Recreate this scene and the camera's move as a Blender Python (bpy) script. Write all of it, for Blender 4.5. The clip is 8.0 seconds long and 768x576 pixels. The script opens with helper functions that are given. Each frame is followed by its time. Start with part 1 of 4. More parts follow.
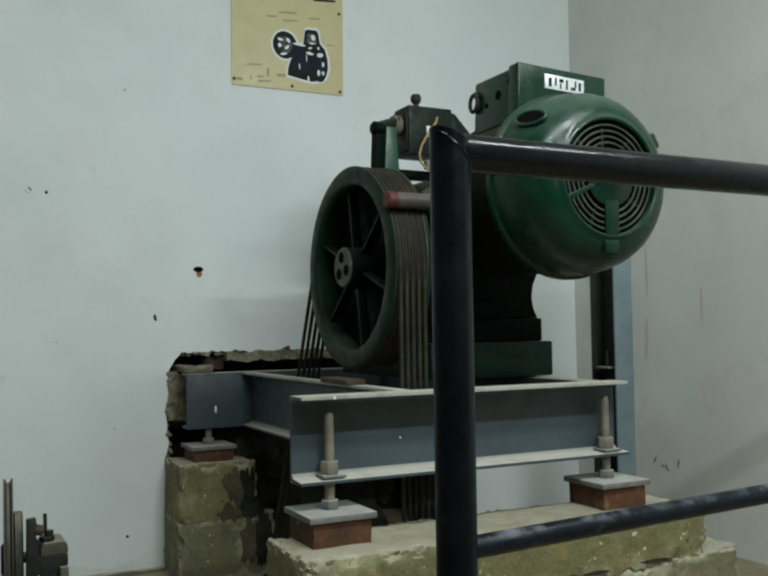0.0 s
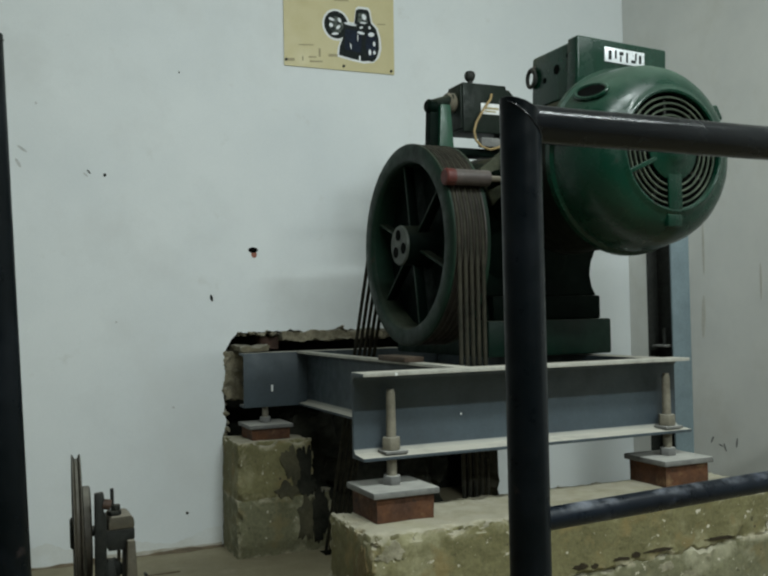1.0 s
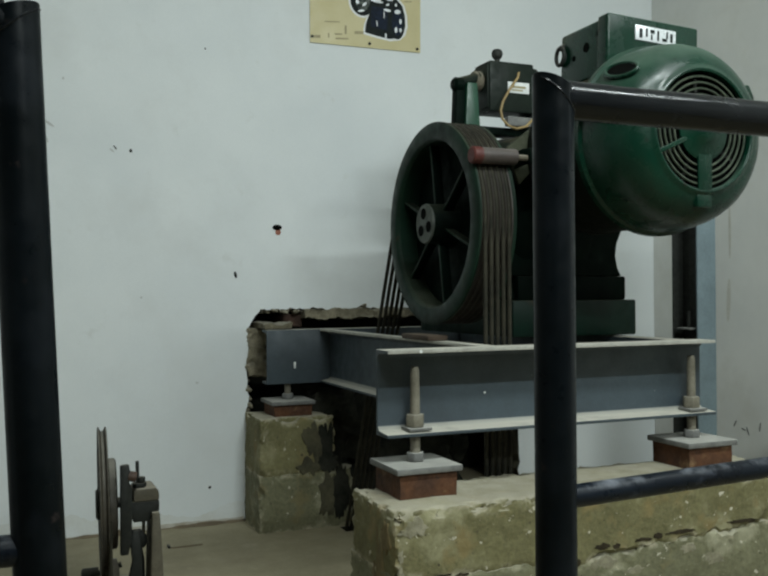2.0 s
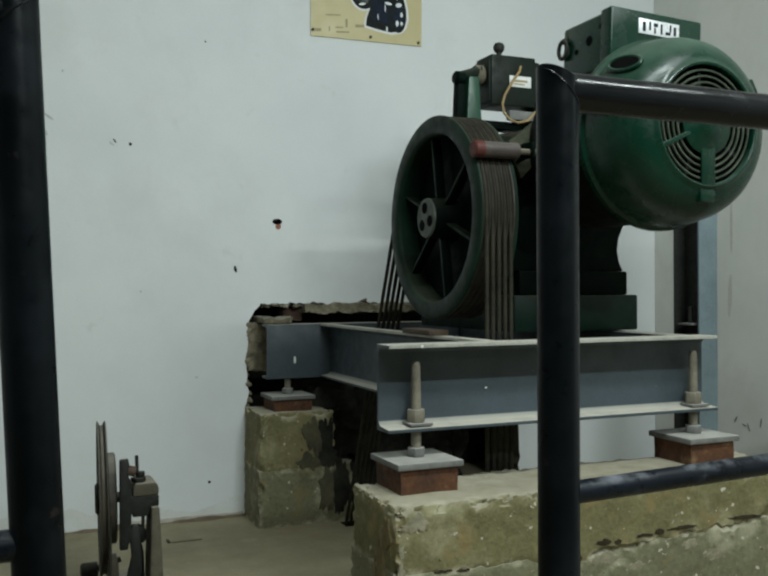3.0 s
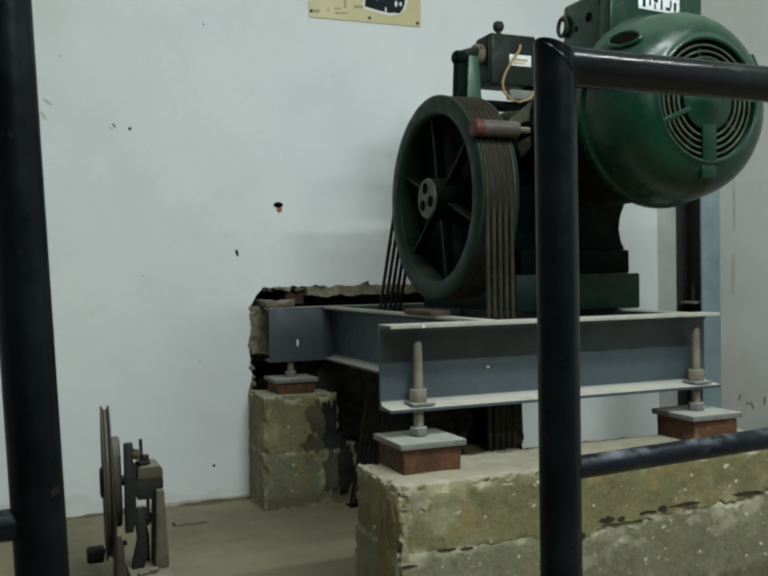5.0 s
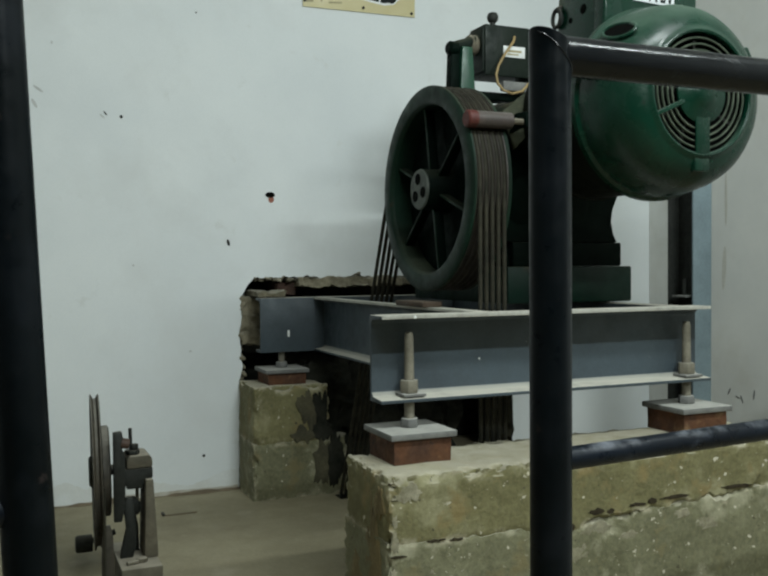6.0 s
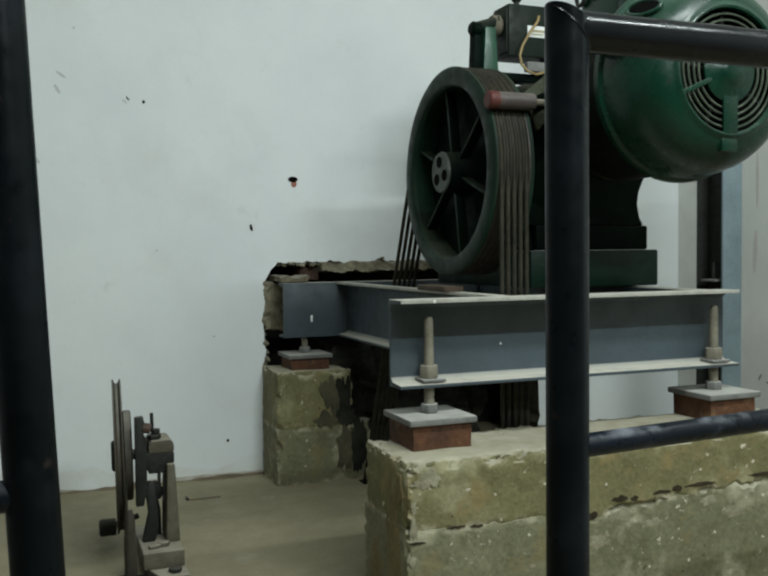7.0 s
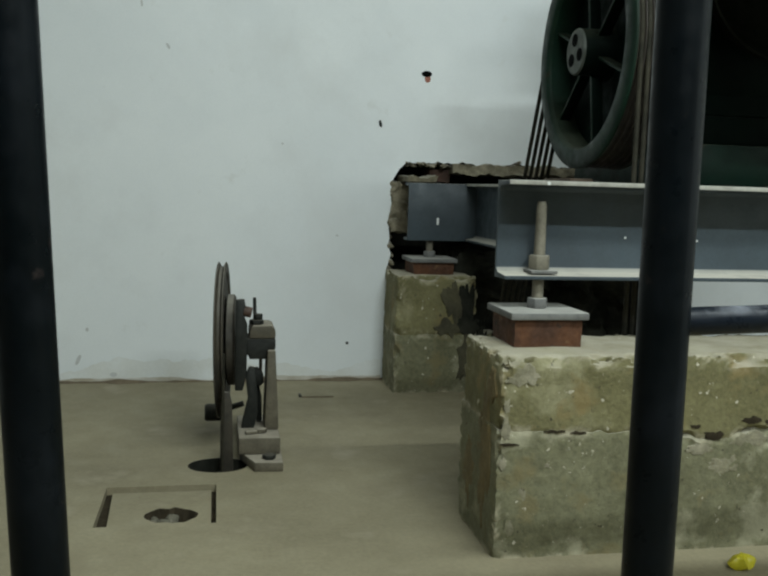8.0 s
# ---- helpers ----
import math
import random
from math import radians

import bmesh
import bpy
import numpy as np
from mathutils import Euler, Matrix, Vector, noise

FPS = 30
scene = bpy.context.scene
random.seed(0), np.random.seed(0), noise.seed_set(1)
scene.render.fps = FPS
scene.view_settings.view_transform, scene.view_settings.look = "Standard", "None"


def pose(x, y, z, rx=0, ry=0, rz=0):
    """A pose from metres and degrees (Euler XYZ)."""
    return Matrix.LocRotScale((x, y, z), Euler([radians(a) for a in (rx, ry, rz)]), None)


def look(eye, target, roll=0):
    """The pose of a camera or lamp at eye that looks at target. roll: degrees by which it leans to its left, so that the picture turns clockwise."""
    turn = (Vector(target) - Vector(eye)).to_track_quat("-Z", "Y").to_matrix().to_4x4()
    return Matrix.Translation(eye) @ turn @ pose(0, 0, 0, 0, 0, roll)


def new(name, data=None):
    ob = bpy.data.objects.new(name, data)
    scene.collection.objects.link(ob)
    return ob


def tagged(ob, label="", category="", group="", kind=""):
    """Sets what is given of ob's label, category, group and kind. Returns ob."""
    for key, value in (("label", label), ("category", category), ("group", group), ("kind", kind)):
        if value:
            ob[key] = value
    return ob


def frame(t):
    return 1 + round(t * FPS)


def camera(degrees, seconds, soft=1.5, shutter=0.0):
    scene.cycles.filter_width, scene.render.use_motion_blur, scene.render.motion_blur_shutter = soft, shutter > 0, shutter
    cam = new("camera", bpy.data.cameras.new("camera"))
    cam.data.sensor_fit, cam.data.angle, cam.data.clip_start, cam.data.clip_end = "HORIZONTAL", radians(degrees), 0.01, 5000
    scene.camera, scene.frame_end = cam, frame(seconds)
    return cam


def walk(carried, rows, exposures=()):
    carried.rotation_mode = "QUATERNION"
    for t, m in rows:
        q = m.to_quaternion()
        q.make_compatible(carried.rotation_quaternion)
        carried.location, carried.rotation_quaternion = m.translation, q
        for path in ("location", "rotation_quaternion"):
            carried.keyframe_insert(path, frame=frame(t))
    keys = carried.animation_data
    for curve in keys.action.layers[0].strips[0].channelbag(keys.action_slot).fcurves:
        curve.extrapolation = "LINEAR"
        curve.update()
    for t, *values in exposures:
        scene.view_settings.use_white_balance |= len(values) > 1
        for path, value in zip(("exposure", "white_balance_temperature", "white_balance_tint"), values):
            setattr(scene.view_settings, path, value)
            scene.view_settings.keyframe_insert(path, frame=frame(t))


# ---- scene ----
cam = camera(46.7, 8.0, soft=2.35)
PATH = [
    (0, (-0.072, 0.164, 0.964), (0.834, 1.945, 1.055), -0.8),
    (0.5, (-0.099, 0.174, 0.959), (0.755, 1.981, 1.04), -1.3),
    (1, (-0.114, 0.181, 0.948), (0.705, 2.005, 1.003), -1.1),
    (1.5, (-0.129, 0.183, 0.942), (0.651, 2.025, 0.972), -0.5),
    (3, (-0.128, 0.2, 0.937), (0.652, 2.042, 0.939), -0.2),
    (3.5, (-0.127, 0.205, 0.937), (0.647, 2.049, 0.938), -0.3),
    (4, (-0.128, 0.202, 0.937), (0.639, 2.049, 0.934), -0.6),
    (4.5, (-0.121, 0.198, 0.932), (0.641, 2.047, 0.913), -1.0),
    (6, (-0.118, 0.207, 0.92), (0.671, 2.044, 0.871), -0.4),
    (6.5, (-0.11, 0.206, 0.924), (0.672, 2.046, 0.863), -0.4),
    (7, (-0.083, 0.22, 0.916), (0.643, 2.082, 0.835), -0.6),
    (7.5, (-0.018, 0.278, 0.875), (0.589, 2.183, 0.803), 0.8),
    (7.6, (0.008, 0.269, 0.865), (0.526, 2.200, 0.815), 0.9),
    (7.7, (0.027, 0.279, 0.849), (0.481, 2.225, 0.779), 1.2),
    (7.8, (0.052, 0.293, 0.829), (0.477, 2.243, 0.703), 1.2),
    (7.9, (0.080, 0.314, 0.799), (0.482, 2.266, 0.627), 1.7),
    (8, (0.109, 0.346, 0.771), (0.482, 2.298, 0.548), 1.7),
]
# the film camera opens its exposure slowly as it tilts down
EXPOSURES = ((0.0, -0.31), (1.5, -0.28), (3.0, -0.24), (6.0, -0.15), (7.5, -0.07), (8.0, -0.11))
walk(cam, [(t, look(eye, target, roll)) for t, eye, target, roll in PATH], EXPOSURES)

# ---- world and light ----
world = bpy.data.worlds.new("world")
scene.world = world
world.use_nodes = True
world.node_tree.nodes["Background"].inputs[0].default_value = (0.6, 0.7, 0.75, 1)
world.node_tree.nodes["Background"].inputs[1].default_value = 0.02


def lamp(name, x, y, z, sx, sy, tilt, watts, colour):
    data = bpy.data.lights.new(name, "AREA")
    data.shape, data.size, data.size_y, data.energy, data.color = "RECTANGLE", sx, sy, watts, colour
    ob = new(name, data)
    ob.matrix_world = pose(x, y, z, tilt)
    return ob


# two rows of fluorescent tubes under the ceiling, in front of the machine and behind the camera
lamp("ceiling_tube", 1.15, 0.68, 2.86, 2.46, 0.07, 25, 70, (0.895, 1.0, 0.985))
lamp("ceiling_tube", 1.25, -1.30, 2.86, 1.25, 0.07, 45, 64, (0.895, 1.0, 0.985))



# ---- materials ----
def surface(name, a, b, scale=3.0, rough=0.6, metal=0.0, bump=0.15, grain=120.0, speck=None, speck_scale=60.0,
            speck_size=0.12, dust=0.0, dust_colour=(0.36, 0.34, 0.29), rough_var=0.15, fine=0.25, spec=0.5, stain=None, stain_scale=1.2, ramp=(0.35, 0.65), chips=(), dust_range=(0.25, 0.6), worn=None):
    m = bpy.data.materials.new(name)
    m.use_nodes = True
    t = m.node_tree
    n, l = t.nodes, t.links
    bsdf = n["Principled BSDF"]
    geo = n.new("ShaderNodeNewGeometry")

    def noisy(sc, detail=6.0, r=0.6):
        q = n.new("ShaderNodeTexNoise")
        q.inputs["Scale"].default_value, q.inputs["Detail"].default_value, q.inputs["Roughness"].default_value = sc, detail, r
        l.new(geo.outputs["Position"], q.inputs["Vector"])
        return q.outputs["Fac"]

    def ranged(v, lo, hi, o0=0.0, o1=1.0):
        q = n.new("ShaderNodeMapRange")
        q.inputs[1].default_value, q.inputs[2].default_value, q.inputs[3].default_value, q.inputs[4].default_value = lo, hi, o0, o1
        l.new(v, q.inputs[0])
        return q.outputs[0]

    def mixed(f, c0, c1, mode="MIX"):
        q = n.new("ShaderNodeMix")
        q.data_type, q.blend_type = "RGBA", mode
        if isinstance(f, float):
            q.inputs[0].default_value = f
        else:
            l.new(f, q.inputs[0])
        for c, k in ((c0, 6), (c1, 7)):
            if isinstance(c, tuple):
                q.inputs[k].default_value = (*c, 1)
            else:
                l.new(c, q.inputs[k])
        return q.outputs[2]

    def times(v, w):
        q = n.new("ShaderNodeMath")
        q.operation = "MULTIPLY"
        l.new(v, q.inputs[0])
        if isinstance(w, float):
            q.inputs[1].default_value = w
        else:
            l.new(w, q.inputs[1])
        return q.outputs[0]

    broad, small = noisy(scale), noisy(grain, 4.0, 0.7)
    colour = mixed(ranged(broad, *ramp), a, b)
    colour = mixed(fine, colour, mixed(ranged(small, 0.3, 0.7), (0.25, 0.25, 0.25), (1.0, 1.0, 1.0)), "MULTIPLY")
    if stain:
        colour = mixed(ranged(noisy(stain_scale, 8.0, 0.65), 0.52, 0.72, 0.0, 0.75), colour, stain)
    for chip, chip_scale, lo, hi in chips:
        colour = mixed(ranged(noisy(chip_scale, 5.0, 0.6), lo, hi), colour, chip)
    if worn:
        edges = times(ranged(geo.outputs["Pointiness"], 0.508, 0.565), ranged(noisy(17.0), 0.47, 0.60))
        colour = mixed(edges, colour, worn)
    if speck:
        v = n.new("ShaderNodeTexVoronoi")
        v.inputs["Scale"].default_value = speck_scale
        l.new(geo.outputs["Position"], v.inputs["Vector"])
        spots = times(ranged(times(v.outputs["Distance"], ranged(noisy(35.0), 0.3, 0.7, 0.6, 2.2)), speck_size, speck_size * 0.6), ranged(noisy(13.0), 0.50, 0.62))
        colour = mixed(spots, colour, speck)
    roughness = ranged(noisy(scale * 4), 0.3, 0.7, max(0.02, rough - rough_var), min(1.0, rough + rough_var))
    if dust:
        split = n.new("ShaderNodeSeparateXYZ")
        l.new(geo.outputs["Normal"], split.inputs[0])
        d = times(ranged(split.outputs[2], 0.35, 0.9), ranged(noisy(14.0), *dust_range, 0.45 * dust if dust_range[0] < 0.4 else 0.0, dust))
        colour = mixed(d, colour, dust_colour)
        q = n.new("ShaderNodeMix")
        l.new(d, q.inputs[0]), l.new(roughness, q.inputs[2])
        q.inputs[3].default_value = 0.9
        roughness = q.outputs[0]
    l.new(colour, bsdf.inputs["Base Color"])
    l.new(roughness, bsdf.inputs["Roughness"])
    bsdf.inputs["Metallic"].default_value = metal
    bsdf.inputs["Specular IOR Level"].default_value = spec
    if bump:
        q = n.new("ShaderNodeBump")
        q.inputs["Strength"].default_value, q.inputs["Distance"].default_value = bump, 0.006
        l.new(mixed(0.4, broad, small), q.inputs["Height"])
        l.new(q.outputs[0], bsdf.inputs["Normal"])
    return m


M_WALL = surface("wall_paint", (0.757, 0.787, 0.792), (0.70, 0.735, 0.748), 1.4, 0.75, bump=0.12, grain=220, fine=0.06, stain=(0.655, 0.675, 0.675), stain_scale=2.2, chips=(((0.62, 0.635, 0.62), 7.0, 0.66, 0.80),))
# yellowish stained paint, also darkened for the weak lamplight on this side
M_SIDE = surface("grubby_dimmed_wall_paint", (0.69, 0.69, 0.655), (0.62, 0.625, 0.60), 2.2, 0.75, bump=0.12, grain=200, fine=0.06, stain=(0.57, 0.56, 0.51), stain_scale=3.0)
M_DIRT_SHADE = surface("packed_dirt_and_pit_shade", (0.060, 0.048, 0.030), (0.030, 0.024, 0.015), 30.0, 0.95, bump=0.5, fine=0.4, spec=0.1)
M_DUSTLINE = surface("loose_brown_dirt", (0.20, 0.155, 0.10), (0.11, 0.085, 0.055), 18.0, 0.95, bump=0.5, fine=0.35)
M_PENCIL = surface("grey_scratch", (0.24, 0.24, 0.23), (0.16, 0.16, 0.15), 40.0, 0.8, bump=0.0)
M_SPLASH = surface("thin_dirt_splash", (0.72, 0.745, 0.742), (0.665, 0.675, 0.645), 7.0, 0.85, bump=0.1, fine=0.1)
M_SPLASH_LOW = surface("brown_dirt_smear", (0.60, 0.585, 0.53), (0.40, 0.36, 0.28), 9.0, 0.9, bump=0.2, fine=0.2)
M_DRIP = surface("faint_brown_drip", (0.60, 0.59, 0.54), (0.53, 0.515, 0.46), 9.0, 0.8, bump=0.0)
M_FAINT = surface("faint_grey_smudge", (0.60, 0.615, 0.61), (0.50, 0.51, 0.50), 30.0, 0.8, bump=0.0)
M_HUB = surface("dusty_grey_green_hub", (0.085, 0.098, 0.082), (0.045, 0.055, 0.045), 30.0, 0.6, bump=0.2, fine=0.3)
M_CEIL = surface("ceiling_paint", (0.78, 0.79, 0.78), (0.72, 0.73, 0.72), 1.0, 0.9, bump=0.05, fine=0.05)
M_FLOOR = surface("floor_screed", (0.310, 0.272, 0.175), (0.237, 0.205, 0.128), 2.5, 0.8, bump=0.3, grain=90, fine=0.25, stain=(0.180, 0.152, 0.095), stain_scale=1.7, chips=(((0.35, 0.31, 0.225), 5.0, 0.58, 0.75), ((0.13, 0.105, 0.07), 60.0, 0.72, 0.78)))
M_PIER = surface("rough_concrete", (0.226, 0.205, 0.096), (0.150, 0.136, 0.060), 8.0, 0.9, bump=0.9, grain=95, fine=0.5, dust=0.75, dust_colour=(0.43, 0.395, 0.315), ramp=(0.3, 0.7), chips=(((0.300, 0.280, 0.165), 5.0, 0.54, 0.68), ((0.205, 0.160, 0.068), 11.0, 0.55, 0.66), ((0.060, 0.050, 0.028), 42.0, 0.65, 0.69), ((0.52, 0.48, 0.38), 48.0, 0.660, 0.685)), worn=(0.44, 0.40, 0.29))
M_PIER_LOW = surface("pale_rough_concrete", (0.222, 0.214, 0.126), (0.152, 0.146, 0.080), 7.0, 0.9, bump=1.0, grain=80, fine=0.5, dust=0.75, dust_colour=(0.43, 0.395, 0.315), ramp=(0.3, 0.7), chips=(((0.31, 0.295, 0.20), 6.0, 0.56, 0.66), ((0.175, 0.150, 0.075), 10.0, 0.56, 0.66), ((0.060, 0.050, 0.028), 42.0, 0.65, 0.69), ((0.52, 0.48, 0.38), 48.0, 0.660, 0.685)), worn=(0.44, 0.40, 0.29))
M_SMOKED = surface("smoked_concrete", (0.105, 0.095, 0.052), (0.055, 0.050, 0.029), 12.0, 0.92, bump=0.8, grain=90, fine=0.5)
M_PATCH = surface("pale_mortar_patch", (0.345, 0.315, 0.225), (0.245, 0.225, 0.145), 22.0, 0.92, bump=0.9, grain=80, fine=0.5, chips=(((0.15, 0.13, 0.075), 30.0, 0.55, 0.68),))
M_OCHRE = surface("rust_stained_concrete", (0.215, 0.160, 0.070), (0.150, 0.118, 0.052), 14.0, 0.92, bump=0.8, grain=90, fine=0.45)
M_LEDGE = surface("dusty_mortar_ledge", (0.30, 0.265, 0.185), (0.13, 0.115, 0.075), 22.0, 0.95, bump=0.9, grain=110, fine=0.4, dust=0.5)
M_OLDBRICK = surface("sooty_brick", (0.085, 0.042, 0.028), (0.05, 0.03, 0.02), 30.0, 0.95, bump=0.6, fine=0.4)
M_CRUMB = surface("grey_brown_crumbs", (0.185, 0.170, 0.125), (0.10, 0.092, 0.064), 30.0, 0.95, bump=0.5, fine=0.4)
# near-black for soot, and for the painted shade of unlit hollows
M_SOOT_SHADE = surface("sooty_shaded_masonry", (0.038, 0.038, 0.028), (0.014, 0.015, 0.011), 9.0, 0.95, bump=0.9, grain=60, fine=0.45, spec=0.2)
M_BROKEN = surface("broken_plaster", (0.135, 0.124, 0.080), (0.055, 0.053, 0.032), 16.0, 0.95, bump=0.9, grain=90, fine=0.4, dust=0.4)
# the top dust is real, but also paints in the dome's pale highlight
M_GREEN = surface("green_enamel", (0.0030, 0.033, 0.0185), (0.0020, 0.020, 0.0112), 4.0, 0.27, bump=0.14, grain=150, fine=0.25, dust=0.55, dust_colour=(0.14, 0.20, 0.155), dust_range=(0.35, 0.65), rough_var=0.14, spec=0.32, chips=(((0.008, 0.013, 0.008), 26.0, 0.66, 0.72),))
M_BRIGHT = surface("brighter_green_enamel", (0.008, 0.070, 0.036), (0.006, 0.050, 0.026), 8.0, 0.4, bump=0.1, fine=0.2)
M_OLIVE = surface("grimy_green_enamel", (0.0085, 0.029, 0.0175), (0.0058, 0.0165, 0.0098), 6.0, 0.5, bump=0.25, grain=120, fine=0.35, dust=0.3, dust_colour=(0.12, 0.11, 0.08), spec=0.18, chips=(((0.018, 0.021, 0.0125), 19.0, 0.62, 0.72),))
M_BRAKE = surface("sooty_brake_enamel", (0.008, 0.016, 0.010), (0.004, 0.009, 0.006), 8.0, 0.55, bump=0.15, grain=120, fine=0.3, spec=0.22, dust=0.5, dust_colour=(0.10, 0.10, 0.07))
M_GREASE = surface("greasy_brown_grooves", (0.034, 0.026, 0.018), (0.018, 0.014, 0.010), 9.0, 0.6, bump=0.3, grain=150, fine=0.35)
# brownish grime, darkened further for the shade behind the fan cover
M_GRIME_SHADE = surface("grimy_shaded_casting", (0.0075, 0.0095, 0.006), (0.0032, 0.005, 0.003), 7.0, 0.65, bump=0.3, grain=120, fine=0.4, spec=0.12, dust=0.6, dust_colour=(0.11, 0.105, 0.07))
M_FLANGE = surface("dusty_olive_casting", (0.060, 0.064, 0.040), (0.032, 0.037, 0.023), 14.0, 0.75, bump=0.3, fine=0.4, spec=0.2)
# two darker copies of the machine's green, with shade painted into the colour
M_SHADED_GREEN = surface("shade_darkened_green_enamel", (0.0020, 0.0080, 0.0052), (0.0014, 0.0045, 0.0030), 6.0, 0.6, bump=0.2, grain=120, fine=0.3, dust=0.25, dust_colour=(0.07, 0.076, 0.054), spec=0.05)
M_BED = surface("shade_dulled_green_enamel", (0.0042, 0.024, 0.0145), (0.0028, 0.014, 0.009), 6.0, 0.5, bump=0.2, grain=120, fine=0.35, dust=0.45, dust_colour=(0.11, 0.12, 0.085), spec=0.2, chips=(((0.022, 0.020, 0.012), 15.0, 0.62, 0.72),))
M_BLUE = surface("blue_grey_steel_paint", (0.051, 0.071, 0.086), (0.037, 0.051, 0.062), 5.0, 0.55, bump=0.12, grain=130, fine=0.25, dust=1.0, dust_colour=(0.45, 0.43, 0.37), dust_range=(0.10, 0.48), speck=(0.42, 0.42, 0.40), speck_scale=22, speck_size=0.045)
M_EDGE = surface("dusty_worn_edge", (0.52, 0.51, 0.46), (0.36, 0.35, 0.31), 12.0, 0.8, bump=0.2, fine=0.3, chips=(((0.12, 0.14, 0.15), 16.0, 0.62, 0.70),))
M_COLUMN = surface("pale_blue_steel_paint", (0.20, 0.265, 0.295), (0.15, 0.20, 0.225), 5.0, 0.55, bump=0.12, fine=0.25, dust=0.7)
M_BLACK = surface("black_gloss_paint", (0.0016, 0.0028, 0.0042), (0.0030, 0.0044, 0.0064), 5.0, 0.22, bump=0.09, grain=60, fine=0.35, rough_var=0.13, spec=0.26, chips=(((0.024, 0.024, 0.026), 22.0, 0.69, 0.76),))
M_POST = surface("dulled_black_paint", (0.0018, 0.0034, 0.0044), (0.0036, 0.0056, 0.0074), 7.0, 0.36, bump=0.10, grain=70, fine=0.35, rough_var=0.12, spec=0.11, chips=(((0.022, 0.017, 0.016), 20.0, 0.68, 0.76), ((0.0060, 0.0080, 0.0105), 8.0, 0.54, 0.68)))
M_SCUFF = surface("scuffed_black_paint", (0.003, 0.005, 0.009), (0.006, 0.010, 0.017), 9.0, 0.34, bump=0.14, grain=80, fine=0.3, spec=0.2, dust=0.6, dust_colour=(0.24, 0.255, 0.29), dust_range=(0.48, 0.66), chips=(((0.030, 0.036, 0.050), 16.0, 0.58, 0.68),))
M_ROPE = surface("greasy_wire_rope", (0.046, 0.042, 0.029), (0.021, 0.0205, 0.015), 14.0, 0.7, bump=0.5, grain=260, fine=0.45, spec=0.15)
M_RUBBER = surface("orange_brown_pad", (0.118, 0.044, 0.014), (0.052, 0.021, 0.010), 16.0, 0.85, bump=0.4, grain=120, fine=0.4, dust=0.5, chips=(((0.20, 0.125, 0.06), 13.0, 0.58, 0.70), ((0.030, 0.016, 0.010), 34.0, 0.60, 0.70)))
M_PLATE = surface("dusty_zinc_plate", (0.20, 0.20, 0.19), (0.13, 0.13, 0.125), 14.0, 0.7, metal=0.15, bump=0.2, fine=0.25, dust=0.85, dust_colour=(0.46, 0.45, 0.41))
M_STUD = surface("dusty_steel_stud", (0.24, 0.22, 0.17), (0.16, 0.145, 0.11), 20.0, 0.7, metal=0.2, bump=0.25, fine=0.3, dust=0.5)
M_CASTING = surface("dusty_brown_casting", (0.150, 0.130, 0.090), (0.085, 0.074, 0.051), 12.0, 0.75, bump=0.35, fine=0.35, dust=0.75, dust_colour=(0.38, 0.34, 0.27))
M_IRON = surface("dark_iron", (0.019, 0.021, 0.017), (0.009, 0.0105, 0.008), 14.0, 0.65, metal=0.2, bump=0.3, fine=0.3, dust=0.4, dust_colour=(0.2, 0.18, 0.14))
M_PULLEY = surface("brown_cast_pulley", (0.060, 0.050, 0.034), (0.032, 0.028, 0.020), 12.0, 0.65, bump=0.3, fine=0.3, dust=0.5)
M_TAN = surface("dusty_tan_wire", (0.105, 0.125, 0.090), (0.030, 0.045, 0.030), 20.0, 0.38, metal=0.35, bump=0.1, fine=0.2)
M_RED = surface("faded_red_paint", (0.105, 0.016, 0.011), (0.07, 0.014, 0.010), 25.0, 0.6, bump=0.2, fine=0.3)
M_RUST = surface("rust_brown_bolt", (0.10, 0.055, 0.035), (0.06, 0.036, 0.025), 25.0, 0.7, bump=0.2, fine=0.3)
M_ROLLER = surface("grey_brown_roller", (0.085, 0.066, 0.060), (0.055, 0.045, 0.04), 18.0, 0.5, metal=0.2, bump=0.15, fine=0.25, dust=0.5, dust_colour=(0.2, 0.18, 0.16))
M_PAPER = surface("yellowed_poster_paper", (0.60, 0.53, 0.30), (0.54, 0.47, 0.25), 4.0, 0.45, bump=0.05, fine=0.05)
M_INK = surface("dark_green_print", (0.012, 0.018, 0.017), (0.007, 0.010, 0.010), 40.0, 0.6, bump=0.0, fine=0.1, spec=0.15)
M_NAVY = surface("navy_print", (0.012, 0.022, 0.045), (0.007, 0.011, 0.020), 60.0, 0.6, bump=0.0, fine=0.2, spec=0.15)
M_GREYINK = surface("grey_green_print", (0.12, 0.14, 0.125), (0.020, 0.028, 0.026), 55.0, 0.6, bump=0.0, fine=0.3, spec=0.15, ramp=(0.45, 0.6))
M_TEXT = surface("faint_grey_print", (0.36, 0.31, 0.17), (0.30, 0.25, 0.13), 30.0, 0.5, bump=0.0, fine=0.05)
M_WHITE = surface("white_label", (0.78, 0.79, 0.78), (0.70, 0.71, 0.70), 20.0, 0.45, bump=0.0, fine=0.08)
M_SILVER = surface("bright_nameplate_metal", (0.72, 0.74, 0.76), (0.62, 0.64, 0.66), 20.0, 0.35, metal=0.3, bump=0.0, fine=0.08)
